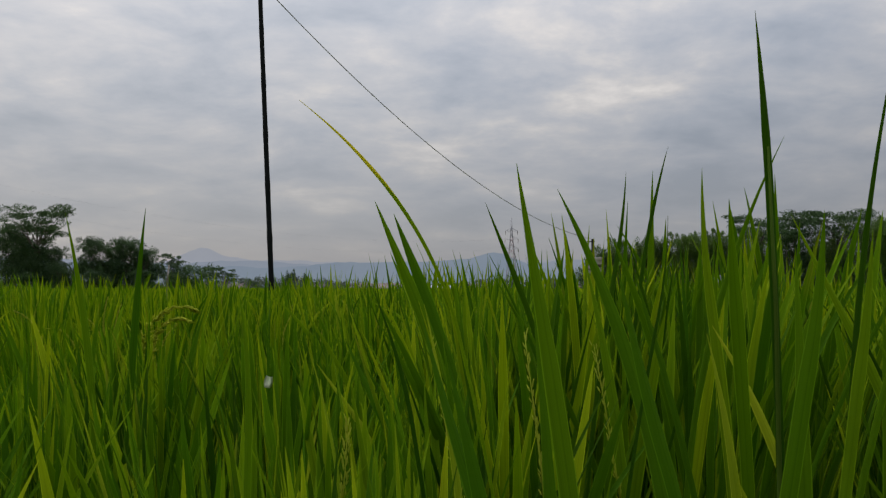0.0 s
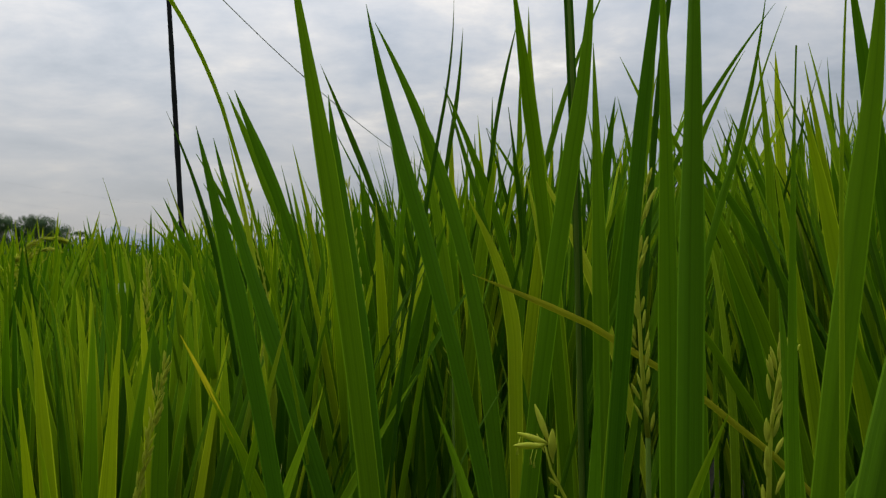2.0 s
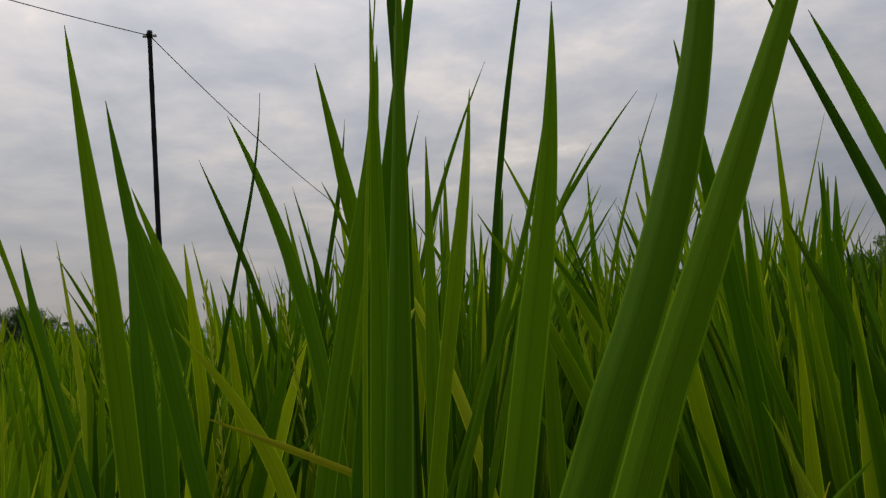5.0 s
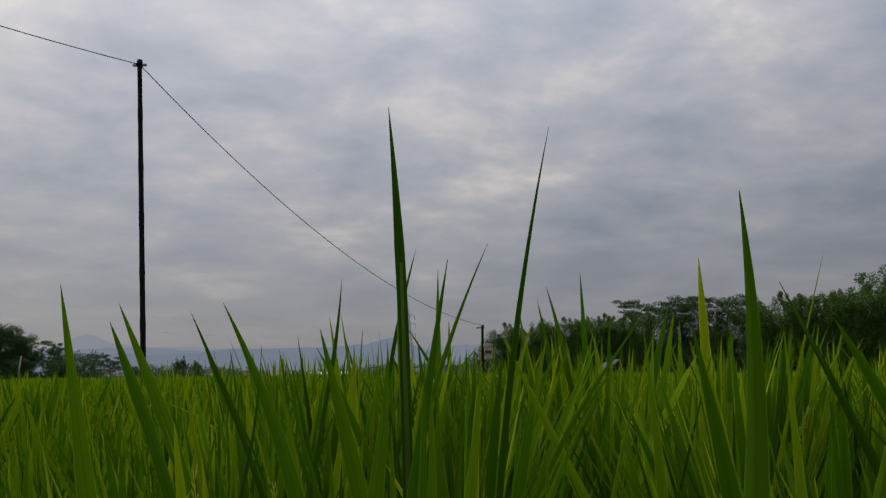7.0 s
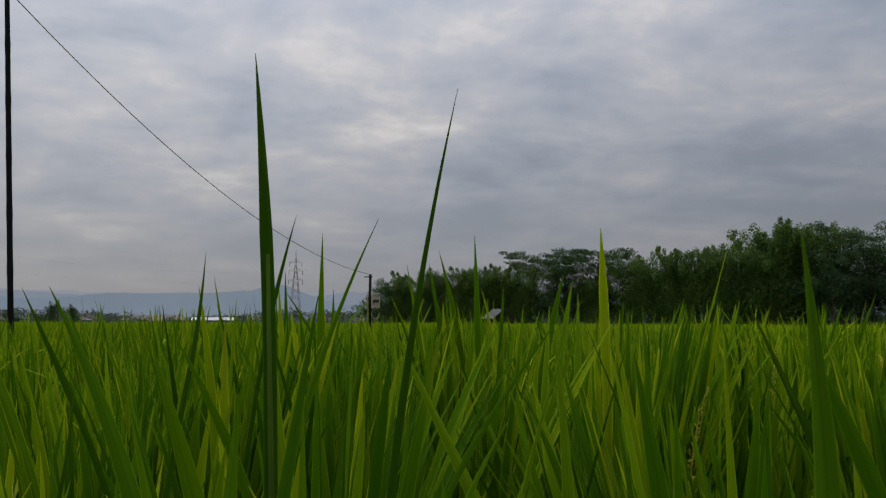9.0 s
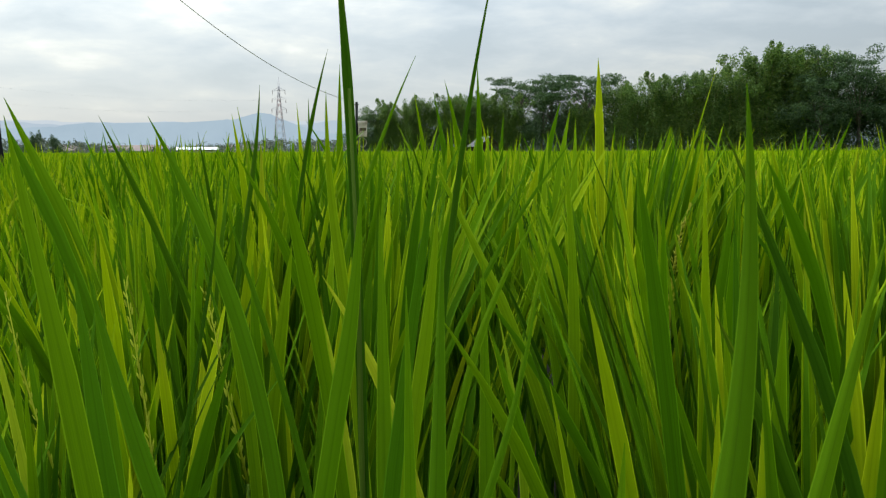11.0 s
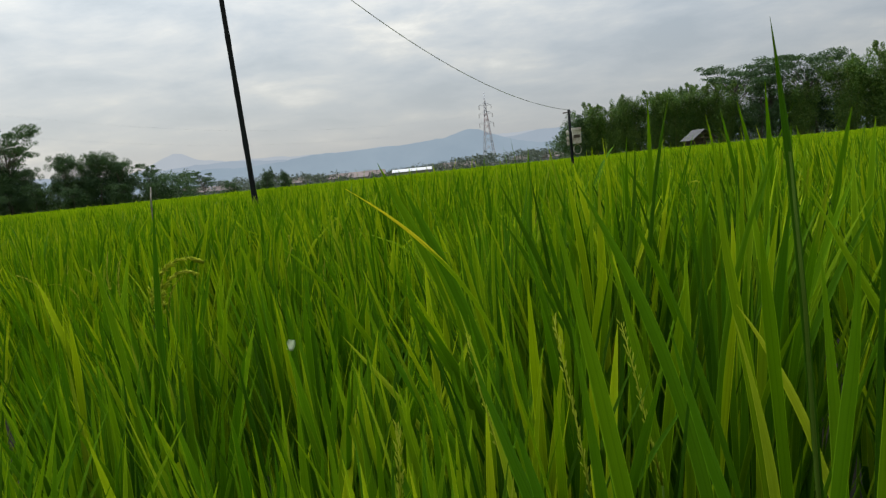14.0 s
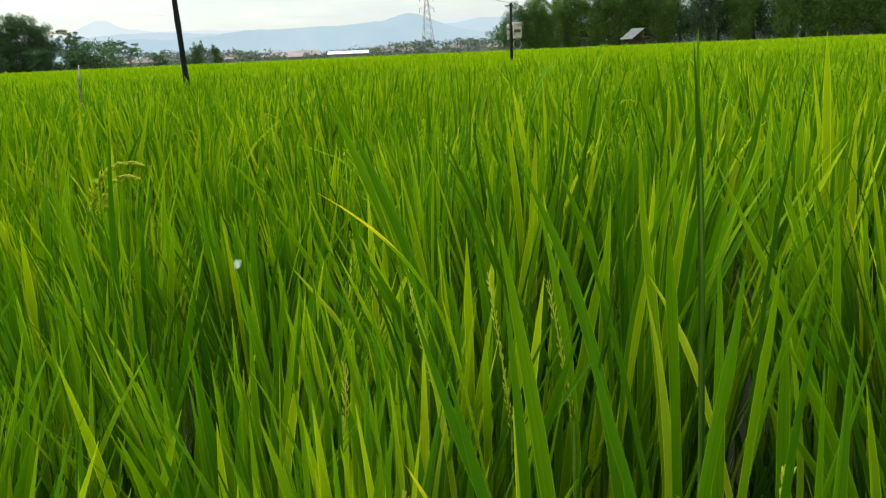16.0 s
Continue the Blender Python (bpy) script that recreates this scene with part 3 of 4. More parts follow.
hero_leaf((0.025, 0.450, 1.205), (0.034, 0.450, 1.152), (0.043, 0.450, 1.098), 0.0103, RICE_FRESH)
hero_leaf((0.067, 0.380, 1.151), (0.077, 0.380, 1.106), (0.089, 0.380, 1.061), 0.0070, RICE_FRESH, 0.07)
hero_leaf((0.057, 0.630, 1.211), (0.096, 0.625, 1.120), (0.129, 0.600, 0.970), 0.0100, RICE_FRESH)
hero_leaf((0.132, 0.451, 1.186), (0.139, 0.471, 1.152), (0.146, 0.490, 1.117), 0.0076, RICE_FRESH, 0.07)
hero_leaf((-0.031, 0.540, 1.121), (-0.009, 0.530, 1.049), (0.017, 0.520, 0.976), 0.0118, RICE_FRESH)
hero_leaf((0.135, 0.135, 1.075), (0.134, 0.135, 1.043), (0.134, 0.135, 1.010), 0.0019, RICE_FRESH, 0.07)
hero_leaf((0.171, 0.290, 1.170), (0.169, 0.290, 1.102), (0.167, 0.290, 1.035), 0.0084, RICE_FRESH)
hero_leaf((0.201, 0.240, 1.129), (0.199, 0.240, 1.099), (0.195, 0.240, 1.069), 0.0068, RICE_FRESH, 0.07)
hero_leaf((0.240, 0.264, 1.207), (0.234, 0.251, 1.134), (0.207, 0.230, 1.054), 0.0088, RICE_BROAD)
hero_leaf((0.266, 0.245, 1.175), (0.239, 0.228, 1.115), (0.211, 0.211, 1.055), 0.0070, RICE_BROAD)
hero_leaf((0.307, 0.400, 1.200), (0.331, 0.400, 1.150), (0.354, 0.400, 1.099), 0.0062, RICE_DARK)
hero_leaf((0.327, 0.401, 1.187), (0.358, 0.427, 1.157), (0.387, 0.453, 1.127), 0.0066, RICE_FRESH, 0.07)
hero_leaf((0.333, 0.450, 1.113), (0.349, 0.450, 1.081), (0.365, 0.450, 1.049), 0.0081, RICE_DARK, 0.07)
hero_leaf((0.287, 0.370, 1.041), (0.304, 0.370, 1.003), (0.317, 0.370, 0.965), 0.0047, RICE_YELLOW, 0.07)
hero_leaf((0.267, 0.280, 1.029), (0.261, 0.292, 0.999), (0.255, 0.303, 0.969), 0.0046, RICE_TIPPED, 0.07)
hero_leaf((0.364, 0.450, 1.011), (0.333, 0.450, 0.981), (0.304, 0.450, 0.951), 0.0074, RICE_FRESH, 0.07)
hero_leaf((0.219, 0.250, 1.005), (0.241, 0.250, 0.975), (0.261, 0.250, 0.945), 0.0026, RICE_YELLOW, 0.07)
hero_leaf((0.155, 0.220, 1.016), (0.151, 0.242, 0.986), (0.149, 0.264, 0.956), 0.0047, RICE_FRESH, 0.07)
hero_leaf((0.156, 0.195, 1.043), (0.158, 0.195, 1.013), (0.159, 0.195, 0.983), 0.0061, RICE_FRESH, 0.07)
hero_leaf((0.189, 0.181, 1.021), (0.198, 0.222, 0.991), (0.198, 0.263, 0.961), 0.0042, RICE_FRESH, 0.07)
hero_leaf((0.091, 0.250, 1.013), (0.101, 0.250, 0.983), (0.108, 0.250, 0.953), 0.0062, RICE_FRESH, 0.07)
hero_leaf((0.134, 0.260, 1.025), (0.133, 0.260, 0.995), (0.131, 0.260, 0.965), 0.0057, RICE_FRESH, 0.07)
hero_leaf((-0.069, 0.580, 1.143), (-0.054, 0.590, 1.099), (-0.044, 0.600, 1.054), 0.0033, RICE_DARK, 0.07)
hero_leaf((-0.109, 0.710, 1.100), (-0.086, 0.710, 1.052), (-0.061, 0.710, 1.004), 0.0074, RICE_FRESH, 0.07)
hero_leaf((-0.040, 0.500, 1.012), (-0.019, 0.520, 0.958), (-0.001, 0.540, 0.904), 0.0087, RICE_TIPPED)
hero_leaf((0.104, 0.331, 1.070), (0.119, 0.364, 1.040), (0.126, 0.397, 1.010), 0.0062, RICE_YELLOW, 0.07)
hero_leaf((0.261, 0.500, 1.159), (0.240, 0.500, 1.120), (0.226, 0.500, 1.082), 0.0039, RICE_FRESH, 0.07)
hero_leaf((0.219, 0.360, 1.150), (0.212, 0.360, 1.111), (0.201, 0.360, 1.072), 0.0028, RICE_FRESH, 0.07)
hero_leaf((0.232, 0.670, 1.195), (0.259, 0.670, 1.140), (0.286, 0.670, 1.085), 0.0077, RICE_FRESH)
hero_leaf((0.103, 0.590, 1.157), (0.112, 0.590, 1.125), (0.121, 0.590, 1.094), 0.0043, RICE_FRESH, 0.07)
hero_leaf((0.239, 0.500, 1.287), (0.223, 0.500, 1.201), (0.212, 0.500, 1.114), 0.0032, RICE_DARK)
hero_leaf((0.298, 0.550, 1.199), (0.275, 0.550, 1.168), (0.255, 0.550, 1.138), 0.0030, RICE_FRESH, 0.07)
hero_leaf((0.179, 0.330, 1.200), (0.171, 0.330, 1.147), (0.164, 0.330, 1.094), 0.0065, RICE_FRESH)
hero_leaf((0.161, 0.400, 1.176), (0.158, 0.400, 1.137), (0.152, 0.400, 1.098), 0.0076, RICE_FRESH, 0.07)
hero_leaf((0.165, 0.660, 1.229), (0.166, 0.660, 1.177), (0.171, 0.660, 1.124), 0.0082, RICE_FRESH)
hero_leaf((-0.132, 1.040, 1.243), (-0.104, 1.040, 1.177), (-0.076, 1.040, 1.110), 0.0142, RICE_FRESH)
hero_leaf((-0.090, 0.880, 1.214), (-0.071, 0.880, 1.166), (-0.052, 0.880, 1.118), 0.0109, RICE_FRESH, 0.07)
hero_leaf((0.040, 0.490, 1.136), (0.049, 0.480, 1.068), (0.057, 0.470, 1.000), 0.0136, RICE_FRESH)
hero_leaf((-0.008, 0.410, 1.108), (0.002, 0.410, 1.067), (0.011, 0.410, 1.027), 0.0078, RICE_FRESH, 0.07)
hero_leaf((-0.176, 0.920, 1.062), (-0.153, 0.920, 1.031), (-0.131, 0.920, 1.001), 0.0058, RICE_YELLOW, 0.07)
hero_leaf((0.157, 0.600, 1.116), (0.183, 0.600, 1.068), (0.202, 0.600, 1.020), 0.0068, RICE_YELLOW, 0.07)
hero_leaf((-0.079, 0.690, 1.066), (-0.045, 0.690, 0.981), (-0.010, 0.690, 0.895), 0.0108, RICE_FRESH)
hero_leaf((0.163, 0.300, 1.155), (0.164, 0.300, 1.086), (0.164, 0.300, 1.017), 0.0068, RICE_FRESH)
hero_leaf((0.198, 0.440, 1.170), (0.195, 0.440, 1.132), (0.190, 0.440, 1.093), 0.0063, RICE_FRESH, 0.07)
hero_leaf((0.169, 0.190, 1.116), (0.167, 0.190, 1.086), (0.166, 0.190, 1.056), 0.0010, RICE_FRESH, 0.07)
hero_leaf((0.181, 0.880, 1.279), (0.169, 0.880, 1.231), (0.159, 0.880, 1.182), 0.0038, RICE_DARK, 0.07)
hero_leaf((0.122, 0.750, 1.238), (0.118, 0.750, 1.194), (0.111, 0.750, 1.149), 0.0040, RICE_DARK, 0.07)
hero_leaf((0.105, 0.470, 1.179), (0.103, 0.470, 1.149), (0.098, 0.470, 1.119), 0.0020, RICE_DARK, 0.07)
hero_leaf((0.003, 0.780, 1.216), (0.021, 0.790, 1.171), (0.039, 0.800, 1.125), 0.0051, RICE_DARK, 0.07)
hero_leaf((-0.093, 0.360, 1.142), (-0.089, 0.360, 1.112), (-0.088, 0.360, 1.082), 0.0035, RICE_FRESH, 0.07)
# the leaf bent over level, and the thin one with a yellow end
hero_leaf((0.106, 0.350, 1.044), (0.127, 0.353, 1.035), (0.150, 0.359, 1.0245), 0.0025, RICE_OLIVE, 0.03, 0.12)
hero_leaf((-0.074, 0.388, 1.226), (-0.034, 0.417, 1.185), (-0.006, 0.452, 1.123), 0.0020, RICE_TIPPED, 0.05)

hero_leaf((0.238, 0.527, 1.133), (0.242, 0.529, 0.975), (0.246, 0.530, 0.785), 0.009)
hero_leaf((0.160, 0.500, 1.297), (0.165, 0.500, 1.235), (0.168, 0.500, 1.170), 0.0052, RICE_DARK, 0.07)
hero_leaf((0.224, 0.657, 1.252), (0.197, 0.670, 1.184), (0.158, 0.688, 0.996), 0.0048)
hero_leaf((0.213, 1.161, 1.291), (0.213, 1.178, 1.184), (0.213, 1.197, 0.975), 0.009)
hero_leaf((-0.413, 0.849, 1.215), (-0.400, 0.853, 1.148), (-0.382, 0.858, 0.969), 0.008)
hero_leaf((-0.373, 0.951, 1.228), (-0.381, 0.954, 1.150), (-0.392, 0.958, 0.965), 0.008)
hero_leaf((0.279, 0.367, 0.988), (0.290, 0.367, 0.976), (0.316, 0.367, 0.959), 0.0011, RICE_PALE, 0.02, 0.3)
hero_leaf((-0.001, 0.448, 0.965), (0.010, 0.449, 0.915), (0.020, 0.454, 0.796), 0.0050, None, 0.12)
hero_leaf((0.320, 0.637, 1.193), (0.327, 0.640, 1.129), (0.332, 0.647, 0.956), 0.0085, None, 0.12)
hero_leaf((0.319, 0.585, 1.207), (0.295, 0.591, 1.132), (0.274, 0.599, 0.953), 0.0030, None, 0.12)
hero_leaf((-0.120, 0.613, 1.106), (-0.104, 0.612, 1.051), (-0.090, 0.615, 0.900), 0.0035, RICE_YELLOW, 0.12)
hero_leaf((0.037, 0.545, 1.129), (0.045, 0.538, 1.035), (0.051, 0.536, 0.866), 0.0085, None, 0.12)
hero_leaf((0.082, 0.702, 1.166), (0.100, 0.696, 1.075), (0.115, 0.694, 0.899), 0.0085, None, 0.12)
hero_leaf((0.152, 0.593, 1.111), (0.164, 0.591, 1.047), (0.174, 0.593, 0.893), 0.0070, RICE_YELLOW, 0.12)
hero_leaf((0.180, 0.500, 1.164), (0.180, 0.493, 1.073), (0.180, 0.492, 0.897), 0.0085, None, 0.12)
hero_leaf((0.263, 0.591, 1.092), (0.274, 0.589, 1.032), (0.284, 0.591, 0.883), 0.0060, RICE_YELLOW, 0.12)
hero_leaf((-0.035, 0.596, 1.130), (-0.017, 0.590, 1.044), (-0.001, 0.589, 0.878), 0.0055, RICE_YELLOW, 0.12)
hero_leaf((0.013, 0.498, 0.944), (0.008, 0.499, 0.912), (0.003, 0.501, 0.827), 0.0018, RICE_PALE, 0.10)
hero_leaf((0.041, 0.477, 0.927), (0.031, 0.478, 0.897), (0.021, 0.481, 0.815), 0.0014, RICE_PALE, 0.10)
hero_leaf((0.002, 0.528, 0.910), (-0.009, 0.529, 0.895), (-0.018, 0.532, 0.823), 0.0016, RICE_PALE, 0.10)

bm = bmesh.new()
tall_plant = plant_at(0.169, 0.500)
ox, oy = 0.169 - tall_plant.matrix_basis.translation.x, 0.500 - tall_plant.matrix_basis.translation.y
tube(bm, [(0.5 * ox, 0.5 * oy, 0.0), (ox + 0.004, oy, 0.6), (ox, oy, 1.13), (ox - 0.003, oy, 1.22)], [0.003, 0.0022, 0.0012, 0.0008], 6)
part("culm", bm, CULM, tall_plant)


def panicle_mesh(rng, length=0.16, droop=0.9, grains=150, mat=None, plump=1.0):
    """A rice panicle: a bending axis with short branches of husks."""
    bm = bmesh.new()
    pts = []
    x = z = 0.0
    for i in range(9):
        s = i / 8
        pts.append(Vector((x, 0, z)))
        x += math.sin(droop * s ** 1.5) * length / 8
        z += math.cos(droop * s ** 1.5) * length / 8
    tube(bm, pts, [0.0011 - 0.0007 * i / 8 for i in range(9)], 5)
    for _ in range(grains):
        s = rng.uniform(0.12, 1.0)
        k = min(int(s * 8), 7)
        p = pts[k].lerp(pts[k + 1], s * 8 - k)
        d = (pts[k + 1] - pts[k]).normalized()
        out = Vector((rng.normal(0, 1), rng.normal(0, 1), rng.normal(0, 1))).normalized()
        p = p + out * rng.uniform(0.0008, 0.006) * plump * (1.15 - s)
        ax = (d * 1.2 + out * 0.7 - Vector((0, 0, 0.3))).normalized()
        b1 = ax.orthogonal().normalized()
        b2 = ax.cross(b1)
        L, w = rng.uniform(0.0030, 0.0042) * plump, rng.uniform(0.0008, 0.0011) * plump
        ring = [bm.verts.new(p + (b1 * math.cos(a) + b2 * math.sin(a) * 0.7) * w) for a in (0, 1.05, 2.09, 3.14, 4.19, 5.24)]
        t0, t1 = bm.verts.new(p - ax * L), bm.verts.new(p + ax * L)
        for q in range(6):
            bm.faces.new((ring[q], ring[(q + 1) % 6], t1)).smooth = True
            bm.faces.new((ring[(q + 1) % 6], ring[q], t0)).smooth = True
    me = bpy.data.meshes.new("panicle")
    bm.to_mesh(me)
    bm.free()
    me.materials.append(mat or GRAIN)
    return me


plant_pick = random.Random(5)
PANICLES = [panicle_mesh(np.random.default_rng(300 + k), 0.13 + 0.015 * k, 0.3 + 0.42 * k) for k in range(5)]
PANICLES += [panicle_mesh(np.random.default_rng(320 + k), 0.15, 2.3, 130, GRAIN_RIPE, 1.7) for k in range(2)]


def panicle(x, y, top, turn, kind, size=1.0):
    """A panicle on its culm, rooted among the plants."""
    me = PANICLES[kind]
    high = max(v.co.z for v in me.vertices) * size
    ob = thing("rice_panicle", (x, y, 0), "young yellow-green rice panicle rising between the leaves", "rice panicle", "panicles")
    bm = bmesh.new()
    tube(bm, [(0.01, 0, 0), (0.004, 0.002, (top - high) * 0.6), (0, 0, top - high)], [0.0026, 0.0022, 0.0014], 6)
    part("culm", bm, CULM, ob)
    mesh_part("panicle", me, ob, pose(0, 0, top - high, 0, 0, turn) @ Matrix.Scale(size, 4))


panicle(-0.690, 1.72, 1.105, 0, 5, 1.35)
panicle(-0.665, 1.70, 1.085, -20, 6, 1.2)
panicle(-0.96, 1.86, 1.09, 170, 3, 1.0)
panicle(-0.85, 1.90, 1.120, 0, 0, 0.75)
panicle(-0.87, 2.00, 1.100, 77, 1, 0.75)
panicle(-0.36, 2.30, 1.085, 154, 0, 0.75)
panicle(-0.25, 2.00, 1.080, 231, 1, 0.75)
panicle(-0.81, 2.60, 1.120, 308, 0, 0.75)
panicle(-0.70, 1.80, 1.090, 25, 1, 0.75)
panicle(-0.95, 2.14, 1.07, 180, 2)
panicle(0.561, 0.982, 1.13, 30, 1)
panicle(0.788, 1.225, 1.16, 0, 0)
for k in range(14):
    a, r = radians(plant_pick.uniform(-34, 40)), plant_pick.uniform(1.3, 3.6)
    x, y = r * math.sin(a), r * math.cos(a)
    panicle(x, y, min(1.09 + float(height_of(np.array([[x, y]]))[0]) + plant_pick.uniform(-0.07, 0.03), float(crest_of(np.array([[x, y]]))[0])), plant_pick.uniform(0, 360), plant_pick.randrange(5 if r < 1.7 else 7), plant_pick.uniform(0.65, 0.9))

for k in range(34):
    a, r = radians(plant_pick.uniform(-32, 12)), plant_pick.uniform(1.9, 5.0)
    x, y = r * math.sin(a), r * math.cos(a)
    panicle(x, y, 1.085 + float(height_of(np.array([[x, y]]))[0]) + plant_pick.uniform(-0.06, 0.02), plant_pick.uniform(0, 360), plant_pick.randrange(2), plant_pick.uniform(0.6, 0.8))


def husk_mesh():
    bm = bmesh.new()
    k = 8
    tube(bm, [(0, 0, 0.0090 * i / k) for i in range(k + 1)], [0.0001 + 0.00125 * math.sin(math.pi * (i + 0.25) / (k + 0.4)) ** 0.8 for i in range(k + 1)], 8)
    me = bpy.data.meshes.new("husk")
    bm.to_mesh(me)
    bm.free()
    me.materials.append(FLOWER)
    return me


HUSK = husk_mesh()


def husk(ob, a, b, fat=1.0):
    """One husk from its stalk end a to its point b."""
    d = Vector(b) - Vector(a)
    m = Matrix.Translation(a) @ d.to_track_quat("Z", "Y").to_matrix().to_4x4() @ Matrix.Diagonal((fat, fat * 0.8, d.length / 0.009, 1))
    mesh_part("husk", HUSK, ob, m)


def ear(line, count, seed, label, size=1.0):
    """A thin ear: an axis through the points of line, from its foot up, with husks lying along it on short stalks."""
    line = [Vector(p) for p in line]
    x, y = line[0].x, line[0].y
    ob = thing("rice_panicle", (x, y, 0), label, "rice panicle", "panicles")
    o = Vector((x, y, 0))
    rnd = random.Random(seed)
    bm = bmesh.new()
    tube(bm, [(0.0, 0.004, 0), (0, 0.002, line[0].z * 0.6), line[0] - o], [0.0024, 0.0018, 0.0009], 6)
    part("culm", bm, CULM, ob)
    bm = bmesh.new()
    tube(bm, [p - o for p in line], [0.0009 - 0.0006 * i / (len(line) - 1) for i in range(len(line))], 6)
    axis = part("axis", bm, FLOWER, ob)
    for i in range(count):
        s = (i + rnd.uniform(0.1, 0.9)) / count * (len(line) - 1)
        k = min(int(s), len(line) - 2)
        p = line[k].lerp(line[k + 1], s - k) - o
        d = (line[k + 1] - line[k]).normalized()
        out = Vector((rnd.gauss(0, 1), rnd.gauss(0, 0.6), rnd.gauss(0, 0.3))).normalized()
        start = p + out * rnd.uniform(0.0006, 0.0022) * size
        husk(axis, start, start + (d + out * rnd.uniform(0.1, 0.5)).normalized() * rnd.uniform(0.0062, 0.0085) * size, rnd.uniform(0.5, 0.72) * size)
    return ob, o


def flower():
    """A few large pale husks opening at the top of a thin bent ear."""
    ob, o = ear([(0.150, 0.332, 0.930), (0.144, 0.330, 0.954), (0.136, 0.320, 0.967), (0.129, 0.316, 0.981), (0.127, 0.315, 0.989)], 11, 4, "opening rice spikelets, pale green, among the leaves", 0.8)
    for a, b in (((0.1245, 0.303, 0.9915), (0.114, 0.285, 0.9955)), ((0.1275, 0.312, 0.9905), (0.1175, 0.309, 0.9945)), ((0.1285, 0.315, 0.9895), (0.1238, 0.315, 1.0025)),
                 ((0.1275, 0.313, 0.9900), (0.1205, 0.308, 0.9905)), ((0.1290, 0.314, 0.9850), (0.1290, 0.312, 0.9950))):
        husk(ob, Vector(a) - o, Vector(b) - o, 0.95)
    for x, z in ((0.1165, 0.9905), (0.1205, 0.9875), (0.1215, 0.9865)):
        bm = bmesh.new()
        tube(bm, [(x - o.x + 0.001, 0.300 - o.y, z + 0.0045), (x - o.x, 0.2995 - o.y, z + 0.001), (x - o.x, 0.2995 - o.y, z - 0.0008)], [0.00012, 0.00012, 0.00042], 5)
        part("anther", bm, FLOWER, ob, "tiny pale hanging anther")


flower()
EARS = "slender green rice ear standing between broad leaves"
ear([(0.193, 0.300, 0.955), (0.194, 0.300, 0.987), (0.195, 0.300, 0.999), (0.197, 0.300, 1.011), (0.199, 0.300, 1.022)], 26, 5, EARS, 0.95)
ear([(0.168, 0.346, 0.985), (0.166, 0.346, 1.014), (0.165, 0.346, 1.041), (0.166, 0.346, 1.060), (0.168, 0.346, 1.076)], 40, 6, EARS, 0.95)
ear([(-0.062, 0.480, 0.900), (-0.056, 0.480, 0.935), (-0.048, 0.478, 0.970), (-0.041, 0.477, 1.000)], 84, 7, EARS, 0.85)
ear([(-0.100, 0.606, 0.930), (-0.094, 0.606, 0.975), (-0.090, 0.605, 1.015), (-0.088, 0.605, 1.050)], 76, 8, EARS, 0.8)

ear([(0.108, 0.668, 0.965), (0.100, 0.664, 1.010), (0.092, 0.661, 1.060), (0.085, 0.660, 1.099)], 40, 10, EARS, 0.75)
ear([(-0.006, 0.660, 0.960), (-0.018, 0.655, 1.010), (-0.028, 0.652, 1.060), (-0.034, 0.651, 1.104)], 34, 11, EARS, 0.6)
ear([(0.050, 0.655, 0.965), (0.046, 0.660, 1.010), (0.040, 0.663, 1.060), (0.034, 0.664, 1.108)], 46, 9, EARS, 0.75)


def pale_scrap():
    """A small pale curled scrap caught on a leaf."""
    bm = bmesh.new()
    rows = []
    for i in range(6):
        rows.append([bm.verts.new((0.006 * (j - 2) / 2 * (1 - 0.12 * abs(i - 2.5)), 0.002 * math.sin(i * 0.9) + 0.002 * (j - 2) ** 2 / 4, 0.016 * (i / 5 - 0.5))) for j in range(5)])
    for a, b in zip(rows, rows[1:]):
        for j in range(4):
            bm.faces.new((a[j], a[j + 1], b[j + 1], b[j])).smooth = True
    bmesh.ops.solidify(bm, geom=bm.faces[:], thickness=0.0006)
    me = bpy.data.meshes.new("pale_scrap")
    bm.to_mesh(me)
    bm.free()
    me.materials.append(PLASTIC)
    ob = new("pale_scrap", me)
    ob.matrix_basis = pose(-0.279, 1.12, 1.02, 10, 15, 10)
    tagged(ob, "small whitish dry scrap caught on a rice leaf", "scrap")


pale_scrap()
hero_leaf((-0.283, 1.125, 1.075), (-0.280, 1.128, 1.022), (-0.275, 1.134, 0.889), 0.010)


# ---- pole, rope and post ----
def bamboo_pole(name, foot, top, r0, r1, label):
    ob = thing(name, foot, label, "pole")
    lean = Vector(top) - Vector(foot)
    bm = bmesh.new()
    k = 40
    pts = [lean * (i / k) for i in range(k + 1)]
    tube(bm, pts, [(r0 + (r1 - r0) * i / k) * (1.12 if i % 5 == 0 else 1.0) for i in range(k + 1)], 14)
    part("shaft", bm, POLE_MAT, ob)
    bm = bmesh.new()
    t = lean
    tube(bm, [t + Vector((0, 0, -0.02)), t + Vector((0, 0, 0.05))], [r1 * 1.5, r1 * 1.2], 12)
    part("cap", bm, POLE_MAT, ob)
    bm = bmesh.new()
    tube(bm, [t + Vector((-0.07, 0, -0.01)), t + Vector((0.07, 0.01, 0.0))], [0.016, 0.016], 8)
    part("tie", bm, ROPE_MAT, ob, "knotted grey tie")
    return ob


